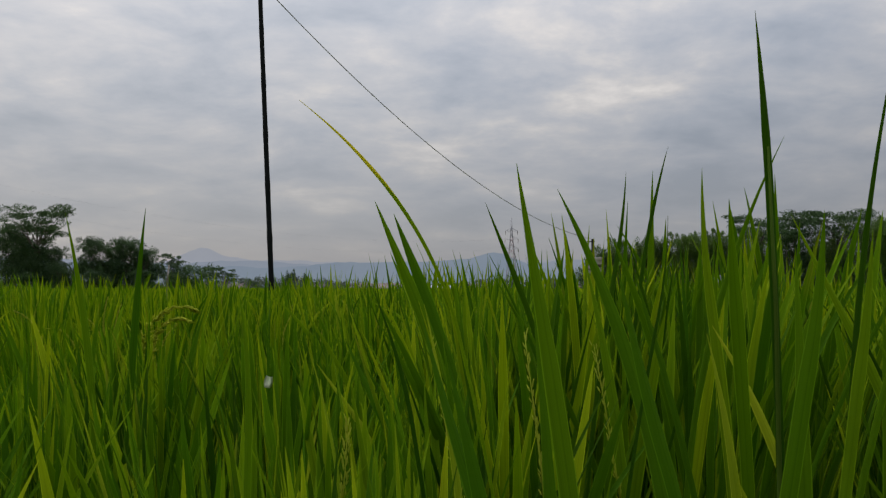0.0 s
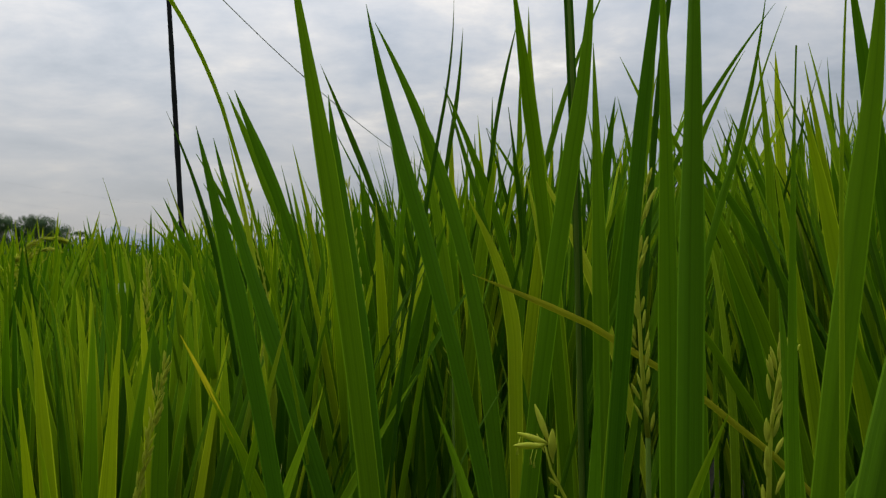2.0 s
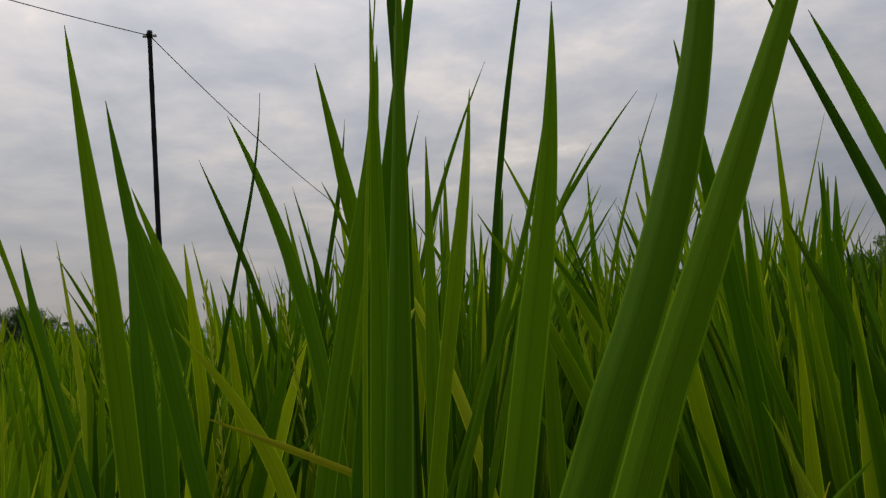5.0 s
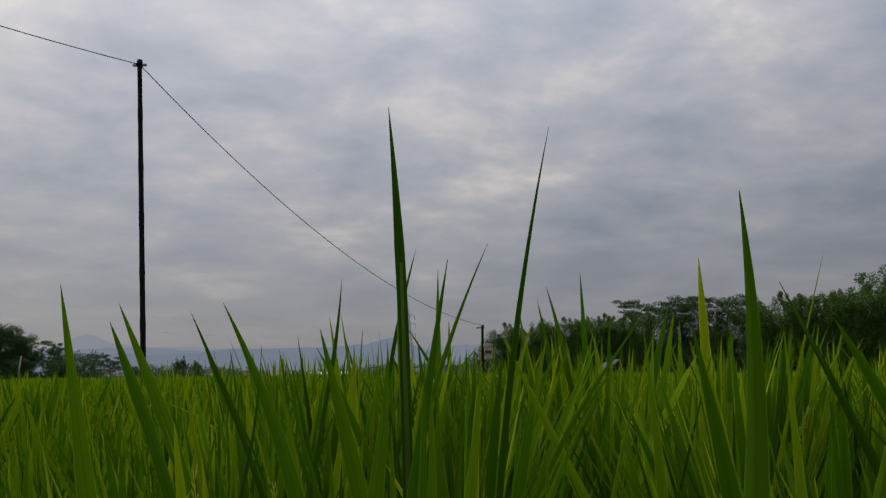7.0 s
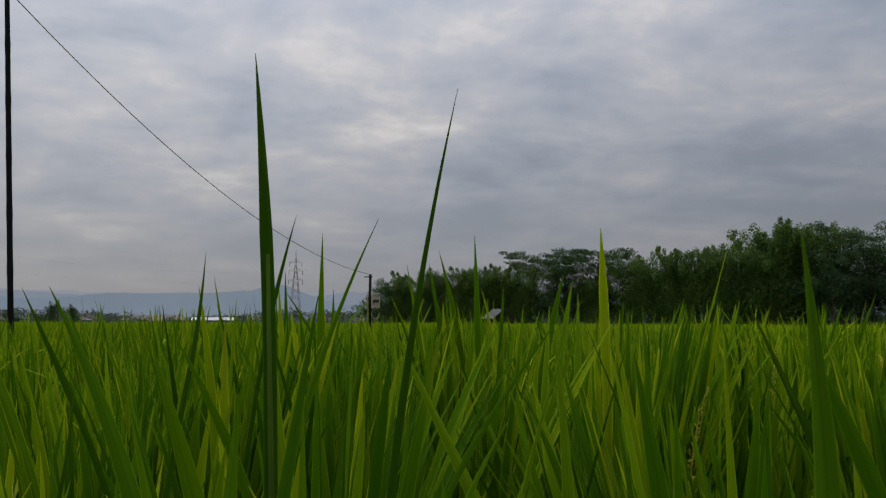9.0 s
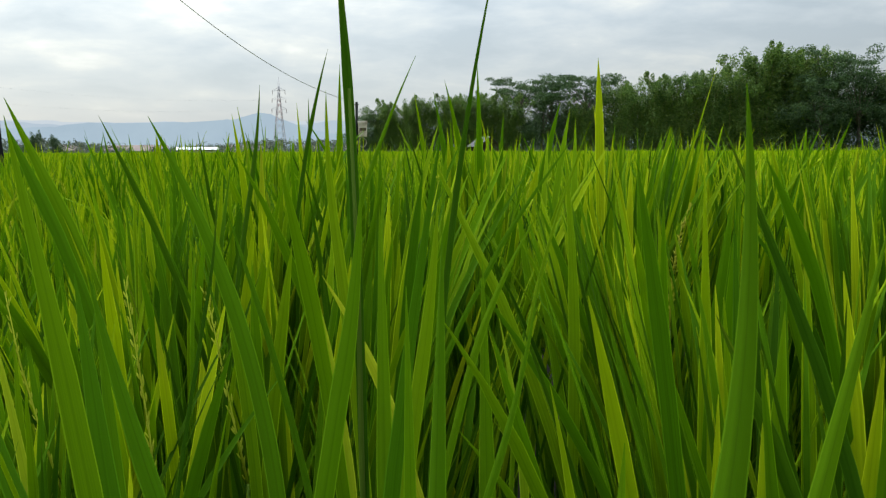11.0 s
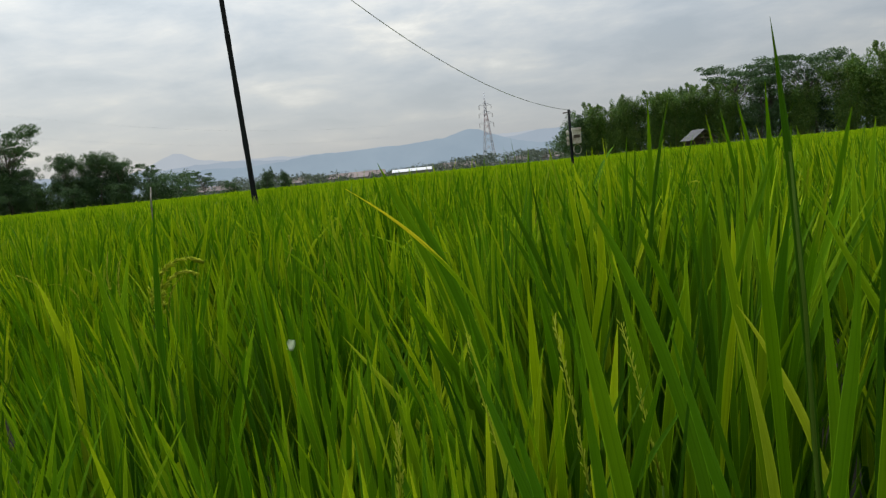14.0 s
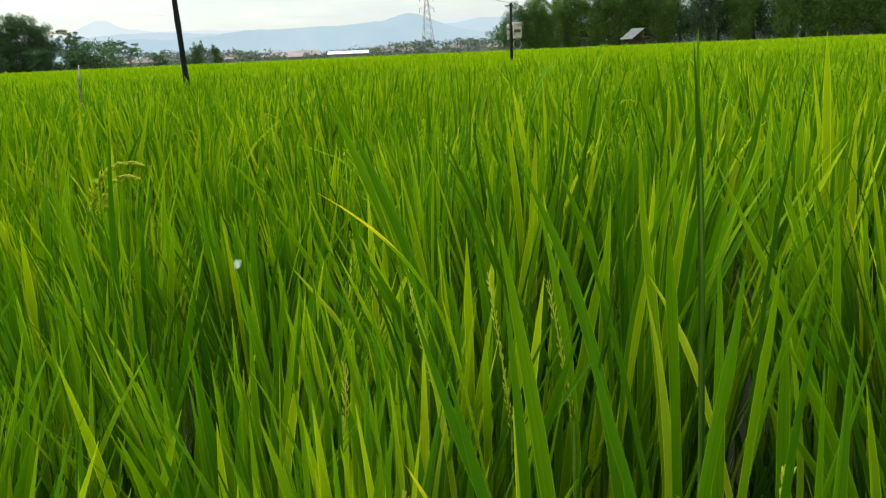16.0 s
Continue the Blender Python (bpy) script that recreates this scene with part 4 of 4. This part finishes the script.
def rope(name, a, b, sag, r, label, strands=46, mat=None):
    a, b = Vector(a), Vector(b)
    bm = bmesh.new()
    pts = [a.lerp(b, i / strands) - Vector((0, 0, 4 * sag * (i / strands) * (1 - i / strands))) for i in range(strands + 1)]
    tube(bm, pts, [r] * (strands + 1), 6)
    me = bpy.data.meshes.new(name)
    bm.to_mesh(me)
    bm.free()
    me.materials.append(mat or ROPE_MAT)
    return tagged(new(name, me), label, "rope")


POLE_TOP, POST_TOP = (-2.569, 9.359, 4.416), (1.874, 18.337, 2.094)
bamboo_pole("tall_pole", (-2.360, 9.375, 0), POLE_TOP, 0.030, 0.023, "tall thin dark pole leaning slightly in the rice")
bamboo_pole("tall_pole", (-9.2, 5.7, 0), (-9.3, 5.7, 6.15), 0.030, 0.023, "tall thin dark pole holding the rope's far end")
rope("rope", POLE_TOP, POST_TOP, 0.5, 0.0055, "thin grey rope sagging between the pole and the post")
rope("rope", POLE_TOP, (-9.3, 5.7, 6.15), 0.25, 0.0055, "thin grey rope running on from the tall pole")


def post_with_box():
    ob = thing("scare_post", (1.86, 18.3, 0), "dark wooden post carrying a weathered tin box in the rice", "post")
    bm = bmesh.new()
    tube(bm, [(0.01, 0, 0), (0.0, 0, 1.0), (0.014, 0.03, 2.1)], [0.036, 0.032, 0.028], 10)
    part("post", bm, POLE_MAT, ob)
    bm = bmesh.new()
    box(bm, (0.035, -0.13, 1.40), (0.20, 0.06, 1.69), 0.012)
    can = part("tin", bm, TIN, ob, "pale weathered tin box")
    bm = bmesh.new()
    box(bm, (0.025, -0.14, 1.66), (0.21, 0.07, 1.72), 0.01)
    part("lid", bm, TIN, can, "whitish lid")
    bm = bmesh.new()
    box(bm, (0.05, -0.136, 1.52), (0.185, -0.13, 1.58), 0.002)
    part("stain_plate", bm, DARK_WOOD, can, "dark rusty strip")
    bm = bmesh.new()
    pts = [(0.115 + 0.075 * math.cos(a), -0.05, 1.29 + 0.095 * math.sin(a)) for a in [i * 2 * math.pi / 24 for i in range(25)]]
    tube(bm, pts, [0.007] * 25, 6, False)
    part("hoop", bm, TIN, ob, "whitish wire hoop hanging under the tin")
    for z, w in ((1.64, 0.030), (1.52, 0.028), (1.43, 0.026)):
        bm = bmesh.new()
        tube(bm, [(-0.06, -0.04, z - 0.045), (-0.06, -0.04, z - 0.04), (-0.06, -0.04, z + 0.02), (-0.06, -0.04, z + 0.04), (-0.06, -0.04, z + 0.05)], [w * 0.8, w, w, w * 0.45, w * 0.4], 10)
        part("bottle", bm, TIN, ob, "small white plastic bottle tied to the post")
    bm = bmesh.new()
    tube(bm, [(-0.11, 0.02, 2.04), (0.06, 0.03, 2.05)], [0.012, 0.012], 6)
    part("peg", bm, DARK_WOOD, ob)


post_with_box()


def stake():
    ob = thing("thin_stake", (-2.22, 5.88, 0), "thin dark stake with a bleached pale top", "stake")
    bm = bmesh.new()
    tube(bm, [(0, 0, 0), (0.01, 0, 0.7), (0.0, 0, 1.15)], [0.008, 0.007, 0.006], 8)
    part("shaft", bm, DARK_WOOD, ob)
    bm = bmesh.new()
    tube(bm, [(0.0, 0, 1.151), (0.004, 0, 1.22), (0.012, 0, 1.285)], [0.0068, 0.0062, 0.004], 8)
    part("tip", bm, TIN, ob, "bleached pale tip")


stake()


# ---- trees ----
def leaf_quads(rng, centres, per, radius, size, flat=1.0):
    """Small bent leaf sprays scattered round centres."""
    n = len(centres) * per
    c = np.repeat(centres, per, 0)
    d = rng.normal(0, 1, (n, 3))
    d /= np.linalg.norm(d, axis=1)[:, None]
    r = np.repeat(np.broadcast_to(radius, len(centres)), per) * rng.uniform(0.25, 1.0, n) ** 0.5
    p = c + d * r[:, None] * np.array([1, 1, flat])
    a = rng.normal(0, 1, (n, 3))
    a[:, 2] *= 0.6
    a /= np.linalg.norm(a, axis=1)[:, None]
    b = np.cross(a, d + rng.normal(0, 0.4, (n, 3)))
    b /= np.linalg.norm(b, axis=1)[:, None] + 1e-6
    s = (size * rng.uniform(0.5, 1.3, n))[:, None]
    v = np.stack([p - a * s, p - b * s * 0.45, p + a * s - np.array([0, 0, 0.25]) * s, p + b * s * 0.45], 1).reshape(-1, 3)
    return v, np.arange(n * 4).reshape(-1, 4)


def limb_points(a, b, lift, k=5):
    a, b = Vector(a), Vector(b)
    return [a.lerp(b, i / k) + Vector((0, 0, lift * math.sin(math.pi * i / k))) for i in range(k + 1)]


def tree(seed, style, height):
    """One tree with trunk, limbs and a gappy crown of leaf sprays. Stands at the origin."""
    rng = np.random.default_rng(seed)
    names = {"round": ("broadleaf_tree", "dense dark green broadleaf tree at the field's edge", FOLIAGE),
             "flat": ("umbrella_tree", "tall tree with thin layered flat crown and bare limbs", FOLIAGE),
             "bamboo": ("bamboo_clump", "tall clump of feathery green bamboo with drooping tops", FOLIAGE_BAMBOO)}
    name, label, mat = names[style]
    ob = thing(name, (0, 0, 0), label, "tree", "trees round the field")
    bm, centres, radii = bmesh.new(), [], []
    if style == "bamboo":
        for _ in range(20):
            a, r = rng.uniform(0, 6.28), rng.uniform(0.1, 1.0)
            x, y = math.cos(a) * r, math.sin(a) * r
            plume = rng.random() < 0.16
            h = height * (rng.uniform(1.12, 1.24) if plume else rng.uniform(0.72, 1.0))
            out = rng.uniform(0.10, 0.16) * h if plume else rng.uniform(0.08, 0.36) * h
            k = 9
            pts = []
            for i in range(k + 1):
                s = i / k
                bend = s ** 2.6
                pts.append((x + math.cos(a) * out * bend, y + math.sin(a) * out * bend, h * (s - (0.30 if plume else 0.16) * s ** 6)))
            one = bmesh.new()
            tube(one, pts, [0.06 * (1 - 0.9 * i / k) + 0.006 for i in range(k + 1)], 5)
            part("culm", one, BAMBOO, ob)
            for s in np.linspace(0.18, 1.0, 11):
                i = min(int(s * k), k - 1)
                p = np.array(pts[i]) + (np.array(pts[i + 1]) - np.array(pts[i])) * (s * k - i)
                centres.append(p + rng.normal(0, 0.35, 3))
                radii.append(1.05 * (1.15 - 0.75 * s) * (0.55 if plume and s > 0.75 else 1.0))
        for _ in range(30):
            a, r = rng.uniform(0, 6.28), rng.uniform(0.3, 2.4)
            centres.append(np.array([math.cos(a) * r, math.sin(a) * r, rng.uniform(0.3, 4.5)]))
            radii.append(1.1)
        v, q = leaf_quads(rng, np.array(centres), 120, np.array(radii), 0.108, 1.5)
    else:
        lean = rng.normal(0, 0.04, 2) * height
        fork = height * (0.35 if style == "round" else 0.5)
        tube(bm, [(0, 0, 0), (lean[0] * 0.3, lean[1] * 0.3, fork * 0.5), (lean[0], lean[1], fork), (lean[0] * 1.2, lean[1] * 1.2, height * 0.8)],
             [height * 0.022, height * 0.018, height * 0.014, height * 0.004], 8)
        n = 15 if style == "round" else 15
        for i in range(n):
            a = i * 2.4 + rng.uniform(-0.4, 0.4)
            if style == "round":
                z = height * rng.uniform(0.32, 0.93)
                r = height * rng.uniform(0.12, 0.34) * math.sqrt(max(0.1, 1 - ((z / height - 0.55) / 0.5) ** 2))
                size, flat = height * rng.uniform(0.10, 0.17), 0.75
            else:
                z = height * rng.uniform(0.62, 0.97)
                r = height * rng.uniform(0.14, 0.44)
                size, flat = height * rng.uniform(0.09, 0.16), 0.26
            end = (lean[0] + math.cos(a) * r, lean[1] + math.sin(a) * r, z)
            start = (lean[0] * 0.9, lean[1] * 0.9, min(fork * rng.uniform(0.7, 1.3), z * 0.85))
            tube(bm, limb_points(start, end, height * 0.02), [height * 0.008 * (1 - 0.75 * j / 5) for j in range(6)], 5)
            for _ in range(5):
                centres.append(np.array(end) + rng.normal(0, size * 0.7, 3) * np.array([1, 1, flat]))
                radii.append(size * rng.uniform(0.5, 0.9))
        per = 200 if style == "round" else 110
        v, q = leaf_quads(rng, np.array(centres), per, np.array(radii), height * 0.0122, 0.8 if style == "round" else 0.35)
        if style == "round":
            sk = np.array([[math.cos(a) * height * 0.22, math.sin(a) * height * 0.22, height * z] for a, z in zip(rng.uniform(0, 6.3, 24), rng.uniform(0.03, 0.45, 24))])
            v2, q2 = leaf_quads(rng, sk, 150, np.full(24, height * 0.15), height * 0.013)
            q = np.concatenate([q, q2 + len(v)])
            v = np.concatenate([v, v2])
            core = np.array([[math.cos(a) * height * 0.13, math.sin(a) * height * 0.13, height * z] for a, z in zip(rng.uniform(0, 6.3, 16), rng.uniform(0.42, 0.8, 16))])
            v3, q3 = leaf_quads(rng, core, 150, np.full(16, height * 0.14), height * 0.013)
            q = np.concatenate([q, q3 + len(v)])
            v = np.concatenate([v, v3])
    if style == "bamboo":
        bm.free()
    else:
        part("trunk", bm, BARK, ob)
    mesh_part("crown", mesh_from("crown", v, q, None, (mat,), False), ob)
    return ob


STOCK = {"round": [tree(s, "round", 10.0) for s in (1, 2, 3)], "flat": [tree(s, "flat", 10.0) for s in (11, 12, 13)], "bamboo": [tree(s, "bamboo", 10.0) for s in (21, 22, 23)]}
USED = set()
plant_rng = random.Random(77)


def set_tree(style, x, y, height, z=0.0, wide=1.0):
    k = plant_rng.randrange(3)
    src = STOCK[style][k]
    s = height / 10.0
    m = pose(x, y, z, 0, 0, plant_rng.uniform(0, 360)) @ Matrix.Diagonal((s * wide, s * wide, s, 1))
    if (style, k) not in USED:
        USED.add((style, k))
        src.matrix_basis = m
        return src
    ob = copy_thing(src, Matrix.Identity(4))
    ob.matrix_basis = m
    return ob


# the wood behind the hut, from its low end to the tall bamboo
for style, x, y, h in (("round", 17.0, 163, 7.5), ("bamboo", 20.5, 164, 10.5), ("bamboo", 24.0, 163, 9.5), ("bamboo", 27.5, 165, 11.5), ("bamboo", 32.0, 164, 11.5),
                       ("bamboo", 36.0, 164, 12.0), ("bamboo", 40.0, 165, 12.5), ("bamboo", 44.0, 163, 12.0), ("flat", 48.0, 167, 14.5), ("flat", 53.0, 166, 15.0),
                       ("round", 50.0, 162, 10.5), ("bamboo", 57.0, 160, 11.0), ("flat", 60.5, 164, 14.5), ("bamboo", 64.0, 158, 14.5), ("bamboo", 69.0, 157, 15.5),
                       ("bamboo", 74.0, 156, 15.5), ("bamboo", 79.0, 155, 16.5), ("bamboo", 84.0, 154, 18.0), ("bamboo", 89.5, 153, 21.5), ("bamboo", 95.5, 152, 21.5),
                       ("flat", 101.0, 150, 18.5), ("round", 97.0, 146, 14.0), ("round", 106.0, 148, 16.5), ("bamboo", 112.0, 146, 17.0), ("round", 118.0, 144, 16.0), ("flat", 122.0, 142, 17.0)):
    set_tree(style, x, y, h, 0, 1.15 if style == "round" else 1.0)
for x, y, h in ((22, 170, 7), (30, 171, 8), (38, 171, 8), (47, 172, 8), (56, 170, 8), (62, 168, 9), (70, 166, 10), (78, 164, 11), (88, 162, 11), (98, 158, 12), (108, 155, 12)):
    set_tree("round", x, y, h, 0, 1.5)
# trees on the other side
for style, x, y, h, w in (("flat", -79.0, 150, 15.0, 0.8), ("round", -84.0, 150, 12.0, 1.0), ("round", -80.0, 149, 9.5, 1.25), ("flat", -80.5, 150.5, 12.6, 0.75), ("round", -77.5, 151, 8.2, 1.0), ("round", -68.0, 152, 8.6, 1.0), ("round", -63.0, 153, 8.0, 1.0), ("round", -78.5, 147, 7.0, 1.3), ("round", -70.5, 150, 9.8, 0.85), ("round", -65.0, 151, 9.7, 0.9), ("round", -61.5, 151, 8.0, 0.9),
                          ("flat", -57.0, 153, 6.9, 0.75), ("round", -74.0, 146, 4.5, 1.5), ("round", -67.0, 145, 3.8, 1.6), ("round", -60.0, 147, 3.8, 1.5), ("round", -55.0, 150, 3.4, 1.4),
                          ("flat", -77.0, 232, 9.5, 0.5), ("flat", -71.5, 230, 9.2, 0.85), ("round", -83.0, 236, 6.5, 1.2), ("round", -78.0, 238, 6.0, 1.2), ("round", -66.0, 236, 5.8, 1.3),
                          ("round", -54.5, 230, 8.6, 0.55), ("round", -50.5, 231, 7.6, 0.6), ("round", -60.0, 240, 5.0, 1.4)):
    set_tree(style, x, y, h, -3.0 if y > 200 else 0.0, w)


def thicket():
    """The closed dark undergrowth of the wood behind the hut."""
    rng = np.random.default_rng(31)
    n = 620
    u = rng.uniform(0, 1, n)
    c = np.stack([15 + 112 * u, 172 - 22 * u + rng.uniform(-2.5, 4.5, n), rng.uniform(0.2, 1.0, n) * (4.5 + 5.0 * u)], 1)
    v, q = leaf_quads(rng, c, 80, rng.uniform(1.0, 2.0, n), 0.22, 0.8)
    tagged(new("thicket", mesh_from("thicket", v, q, None, (FOLIAGE,), False)), "dark tangled undergrowth below the trees", "undergrowth", "", "stuff")
    n = 420
    c = np.stack([rng.uniform(-100, -50, n), rng.uniform(151, 160, n), rng.uniform(0.1, 4.6, n)], 1)
    v, q = leaf_quads(rng, c, 80, rng.uniform(0.8, 1.6, n), 0.20, 0.8)
    tagged(new("thicket", mesh_from("thicket", v, q, None, (FOLIAGE,), False)), "low bushes at the foot of the trees", "undergrowth", "", "stuff")


thicket()


def far_woods():
    """Low distant woods and hedges beyond the field, too far to count."""
    rng = np.random.default_rng(9)
    n = 2200
    az = np.radians(rng.uniform(-48, 42, n))
    r = rng.uniform(255, 440, n)
    c = np.stack([np.sin(az) * r, np.cos(az) * r, -3 + rng.uniform(0.3, 6.6, n) * (0.8 + 0.2 * np.sin(az * 23 + 1.0))], 1)
    v, q = leaf_quads(rng, c, 64, rng.uniform(1.6, 3.4, n), 0.42, 0.55)
    tagged(new("far_woods", mesh_from("far_woods", v, q, None, (FOLIAGE_HAZED,), False)), "hazy low woods and hedges in the distance", "woods", "", "stuff")


far_woods()


# ---- buildings ----
def field_hut():
    ob = thing("field_hut", pose(34.6, 143.2, 0, 0, 0, 27), "open field hut with a grey sheet roof before the wood", "hut")
    w, dep, eave, ridge = 2.6, 2.9, 1.25, 2.85
    for sgn in (-1, 1):
        bm = bmesh.new()
        m = 16
        rows = []
        for i in range(m + 1):
            y = -dep / 2 + dep * i / m
            rise = 0.025 * (i % 2)
            rows.append([bm.verts.new((sgn * x, y, z + rise)) for x, z in ((0, ridge), (w, eave), (w, eave - 0.05), (0, ridge - 0.05))])
        for a, b in zip(rows, rows[1:]):
            for k in range(4):
                bm.faces.new((a[k], a[(k + 1) % 4], b[(k + 1) % 4], b[k]))
        bm.faces.new(rows[0])
        bm.faces.new(rows[-1][::-1])
        bmesh.ops.recalc_face_normals(bm, faces=bm.faces[:])
        part("roof_sheet", bm, SHEET_ROOF, ob, "grey corrugated roof sheet")
    for x in (-1.9, 0, 1.9):
        for y in (-dep / 2 + 0.4, dep / 2 - 0.4):
            bm = bmesh.new()
            tube(bm, [(x, y, 0), (x, y, ridge - 0.12 - abs(x) * (ridge - eave) / w)], [0.09, 0.07], 8)
            part("post", bm, DARK_WOOD, ob)
    bm = bmesh.new()
    for k in range(9):
        x = -2.1 + k * 0.47
        box(bm, (x, dep / 2 - 0.5, 0.0), (x + 0.43, dep / 2 - 0.45, ridge - 0.25 - (abs(x + 0.21) + 0.2) * (ridge - eave) / w))
    part("back_wall", bm, DARK_WOOD, ob)
    for z, half in ((0.75, 1.9), (1.45, 1.9), (2.1, 1.0)):
        bm = bmesh.new()
        box(bm, (-half, -dep / 2 + 0.33, z), (half, -dep / 2 + 0.40, z + 0.12), 0.01)
        part("rail", bm, DARK_WOOD, ob, "weathered cross rail")
    bm = bmesh.new()
    box(bm, (-2.1, -dep / 2 + 0.5, 0.45), (2.1, dep / 2 - 0.6, 0.55), 0.02)
    part("platform", bm, DARK_WOOD, ob)


field_hut()


def far_house(x, y, w, d, wall, ridge, roof, turn=0.0, name="far_house", label="small distant house with a pitched roof"):
    ob = thing(name, pose(x, y, -3, 0, 0, turn), label, "house", "houses beyond the field")
    bm = bmesh.new()
    box(bm, (-w / 2, -d / 2, 0), (w / 2, d / 2, wall))
    part("wall", bm, PLASTER, ob)
    bm = bmesh.new()
    o = 0.5
    pts = [(-w / 2 - o, -d / 2 - o, wall - 0.1), (-w / 2 - o, d / 2 + o, wall - 0.1), (-w / 2 - o, 0, ridge)]
    a = [bm.verts.new(p) for p in pts]
    b = [bm.verts.new((-p[0], p[1], p[2])) for p in pts]
    bm.faces.new(a)
    bm.faces.new(b[::-1])
    for k in range(3):
        bm.faces.new((a[k], b[k], b[(k + 1) % 3], a[(k + 1) % 3]))
    bmesh.ops.recalc_face_normals(bm, faces=bm.faces[:])
    part("roof", bm, roof, ob)
    for k in range(max(1, int(w / 3))):
        bm = bmesh.new()
        cx = -w / 2 + (k + 0.5) * w / max(1, int(w / 3))
        box(bm, (cx - 0.5, -d / 2 - 0.04, wall * 0.35), (cx + 0.5, -d / 2 + 0.02, wall * 0.75))
        part("window", bm, DARK_WOOD, ob)


far_house(-18.0, 238, 9.5, 7.0, 3.8, 4.42, WHITE_ROOF, 3, "long_shed", "long low shed with a bright white roof")
far_house(-31.2, 236, 3.0, 5.0, 3.6, 4.6, RED_TILE, 0, "small_shed", "small shed with a faded reddish roof")
for k, (x, y, w) in enumerate(((-44, 330, 8), (-38, 320, 7), (-52, 330, 8), (-64, 310, 7), (-96, 300, 8), (-90, 312, 7), (-12, 350, 7), (18, 360, 8), (28, 340, 7), (-5, 380, 9))):
    far_house(x, y, w, 6.5, 3.6, 5.2, RED_TILE, (k * 37) % 50 - 25)


# ---- pylon and power lines ----
def pylon():
    ob = thing("power_pylon", pose(5.0, 428, -3, 0, 0, 12), "tall steel lattice power pylon far beyond the field", "pylon")
    H, b0, b1 = 36.7, 3.0, 0.55

    def half(z):
        return b0 + (b1 - b0) * min(z / 27.0, 1.0) if z < 27 else b1 * (1 - (z - 27) / (H - 27) * 0.9)

    for sx in (-1, 1):
        for sy in (-1, 1):
            bm = bmesh.new()
            zs = [0, 9, 18, 27, H]
            tube(bm, [(sx * half(z), sy * half(z), z) for z in zs], [0.17, 0.15, 0.13, 0.11, 0.06], 5)
            part("leg", bm, STEEL, ob)
    for sx, sy in ((1, 0), (-1, 0), (0, 1), (0, -1)):
        zs = [0, 4.5, 9, 12.5, 16, 19, 22, 25, 27, 30, 33]
        for z0, z1 in zip(zs, zs[1:]):
            for s in (-1, 1):
                bm = bmesh.new()
                a = (sx * half(z0), s * half(z0), z0) if sx else (s * half(z0), sy * half(z0), z0)
                b = (sx * half(z1), -s * half(z1), z1) if sx else (-s * half(z1), sy * half(z1), z1)
                tube(bm, [a, b], [0.07, 0.07], 4)
                part("brace", bm, RED_STEEL if 15 < z0 < 26 else STEEL, ob)
    for z, reach in ((30.3, 2.9), (26.4, 3.2), (21.8, 3.4)):
        for s in (-1, 1):
            arm = bmesh.new()
            for y in (-0.5, 0.5):
                tube(arm, [(s * half(z), y, z), (s * reach, 0, z + 0.25)], [0.09, 0.06], 4)
                tube(arm, [(s * half(z), y, z + 1.3), (s * reach, 0, z + 0.3)], [0.08, 0.05], 4)
            arm_ob = part("crossarm", arm, STEEL, ob)
            ins = bmesh.new()
            tube(ins, [(s * reach, 0, z + 0.2), (s * reach, 0, z - 1.6)], [0.10, 0.10], 6)
            part("insulator", ins, DARK_WOOD, arm_ob)


pylon()
for z0, z1, dx in ((55, 23.6, -3.1), (53.5, 23.6, 3.1), (47, 19.6, -3.3), (45.5, 19.6, 3.3)):
    rope("power_line", (5 + dx, 428, z1), (-230 + dx, 230, z0), 14.0, 0.006, "thin far power line crossing the sky", 40, STEEL)


# ---- hills ----
def ridge(name, y, span, height_at, mat, label, step=16):
    xs = np.arange(span[0], span[1] + step, step)
    z = np.array([height_at(x) + 9 * noise.noise((x * 0.010, y * 0.01, 0)) + 3.5 * noise.noise((x * 0.04, y, 3)) for x in xs])
    front = np.stack([xs, np.full_like(xs, y - 150.0, dtype=float), np.full(len(xs), -60.0)], 1)
    crest = np.stack([xs, np.full_like(xs, y, dtype=float), z], 1)
    back = np.stack([xs, np.full_like(xs, y + 150.0, dtype=float), np.full(len(xs), -60.0)], 1)
    v = np.concatenate([front, crest, back])
    n = len(xs)
    i = np.arange(n - 1)
    q = np.concatenate([np.stack([i, i + 1, i + n + 1, i + n], 1), np.stack([i + n, i + n + 1, i + 2 * n + 1, i + 2 * n], 1)])
    tagged(new(name, mesh_from(name, v, q, None, (mat,))), label, "hills", "", "structure")


def bell(x, c, w, h):
    return h * math.exp(-((x - c) / w) ** 2)


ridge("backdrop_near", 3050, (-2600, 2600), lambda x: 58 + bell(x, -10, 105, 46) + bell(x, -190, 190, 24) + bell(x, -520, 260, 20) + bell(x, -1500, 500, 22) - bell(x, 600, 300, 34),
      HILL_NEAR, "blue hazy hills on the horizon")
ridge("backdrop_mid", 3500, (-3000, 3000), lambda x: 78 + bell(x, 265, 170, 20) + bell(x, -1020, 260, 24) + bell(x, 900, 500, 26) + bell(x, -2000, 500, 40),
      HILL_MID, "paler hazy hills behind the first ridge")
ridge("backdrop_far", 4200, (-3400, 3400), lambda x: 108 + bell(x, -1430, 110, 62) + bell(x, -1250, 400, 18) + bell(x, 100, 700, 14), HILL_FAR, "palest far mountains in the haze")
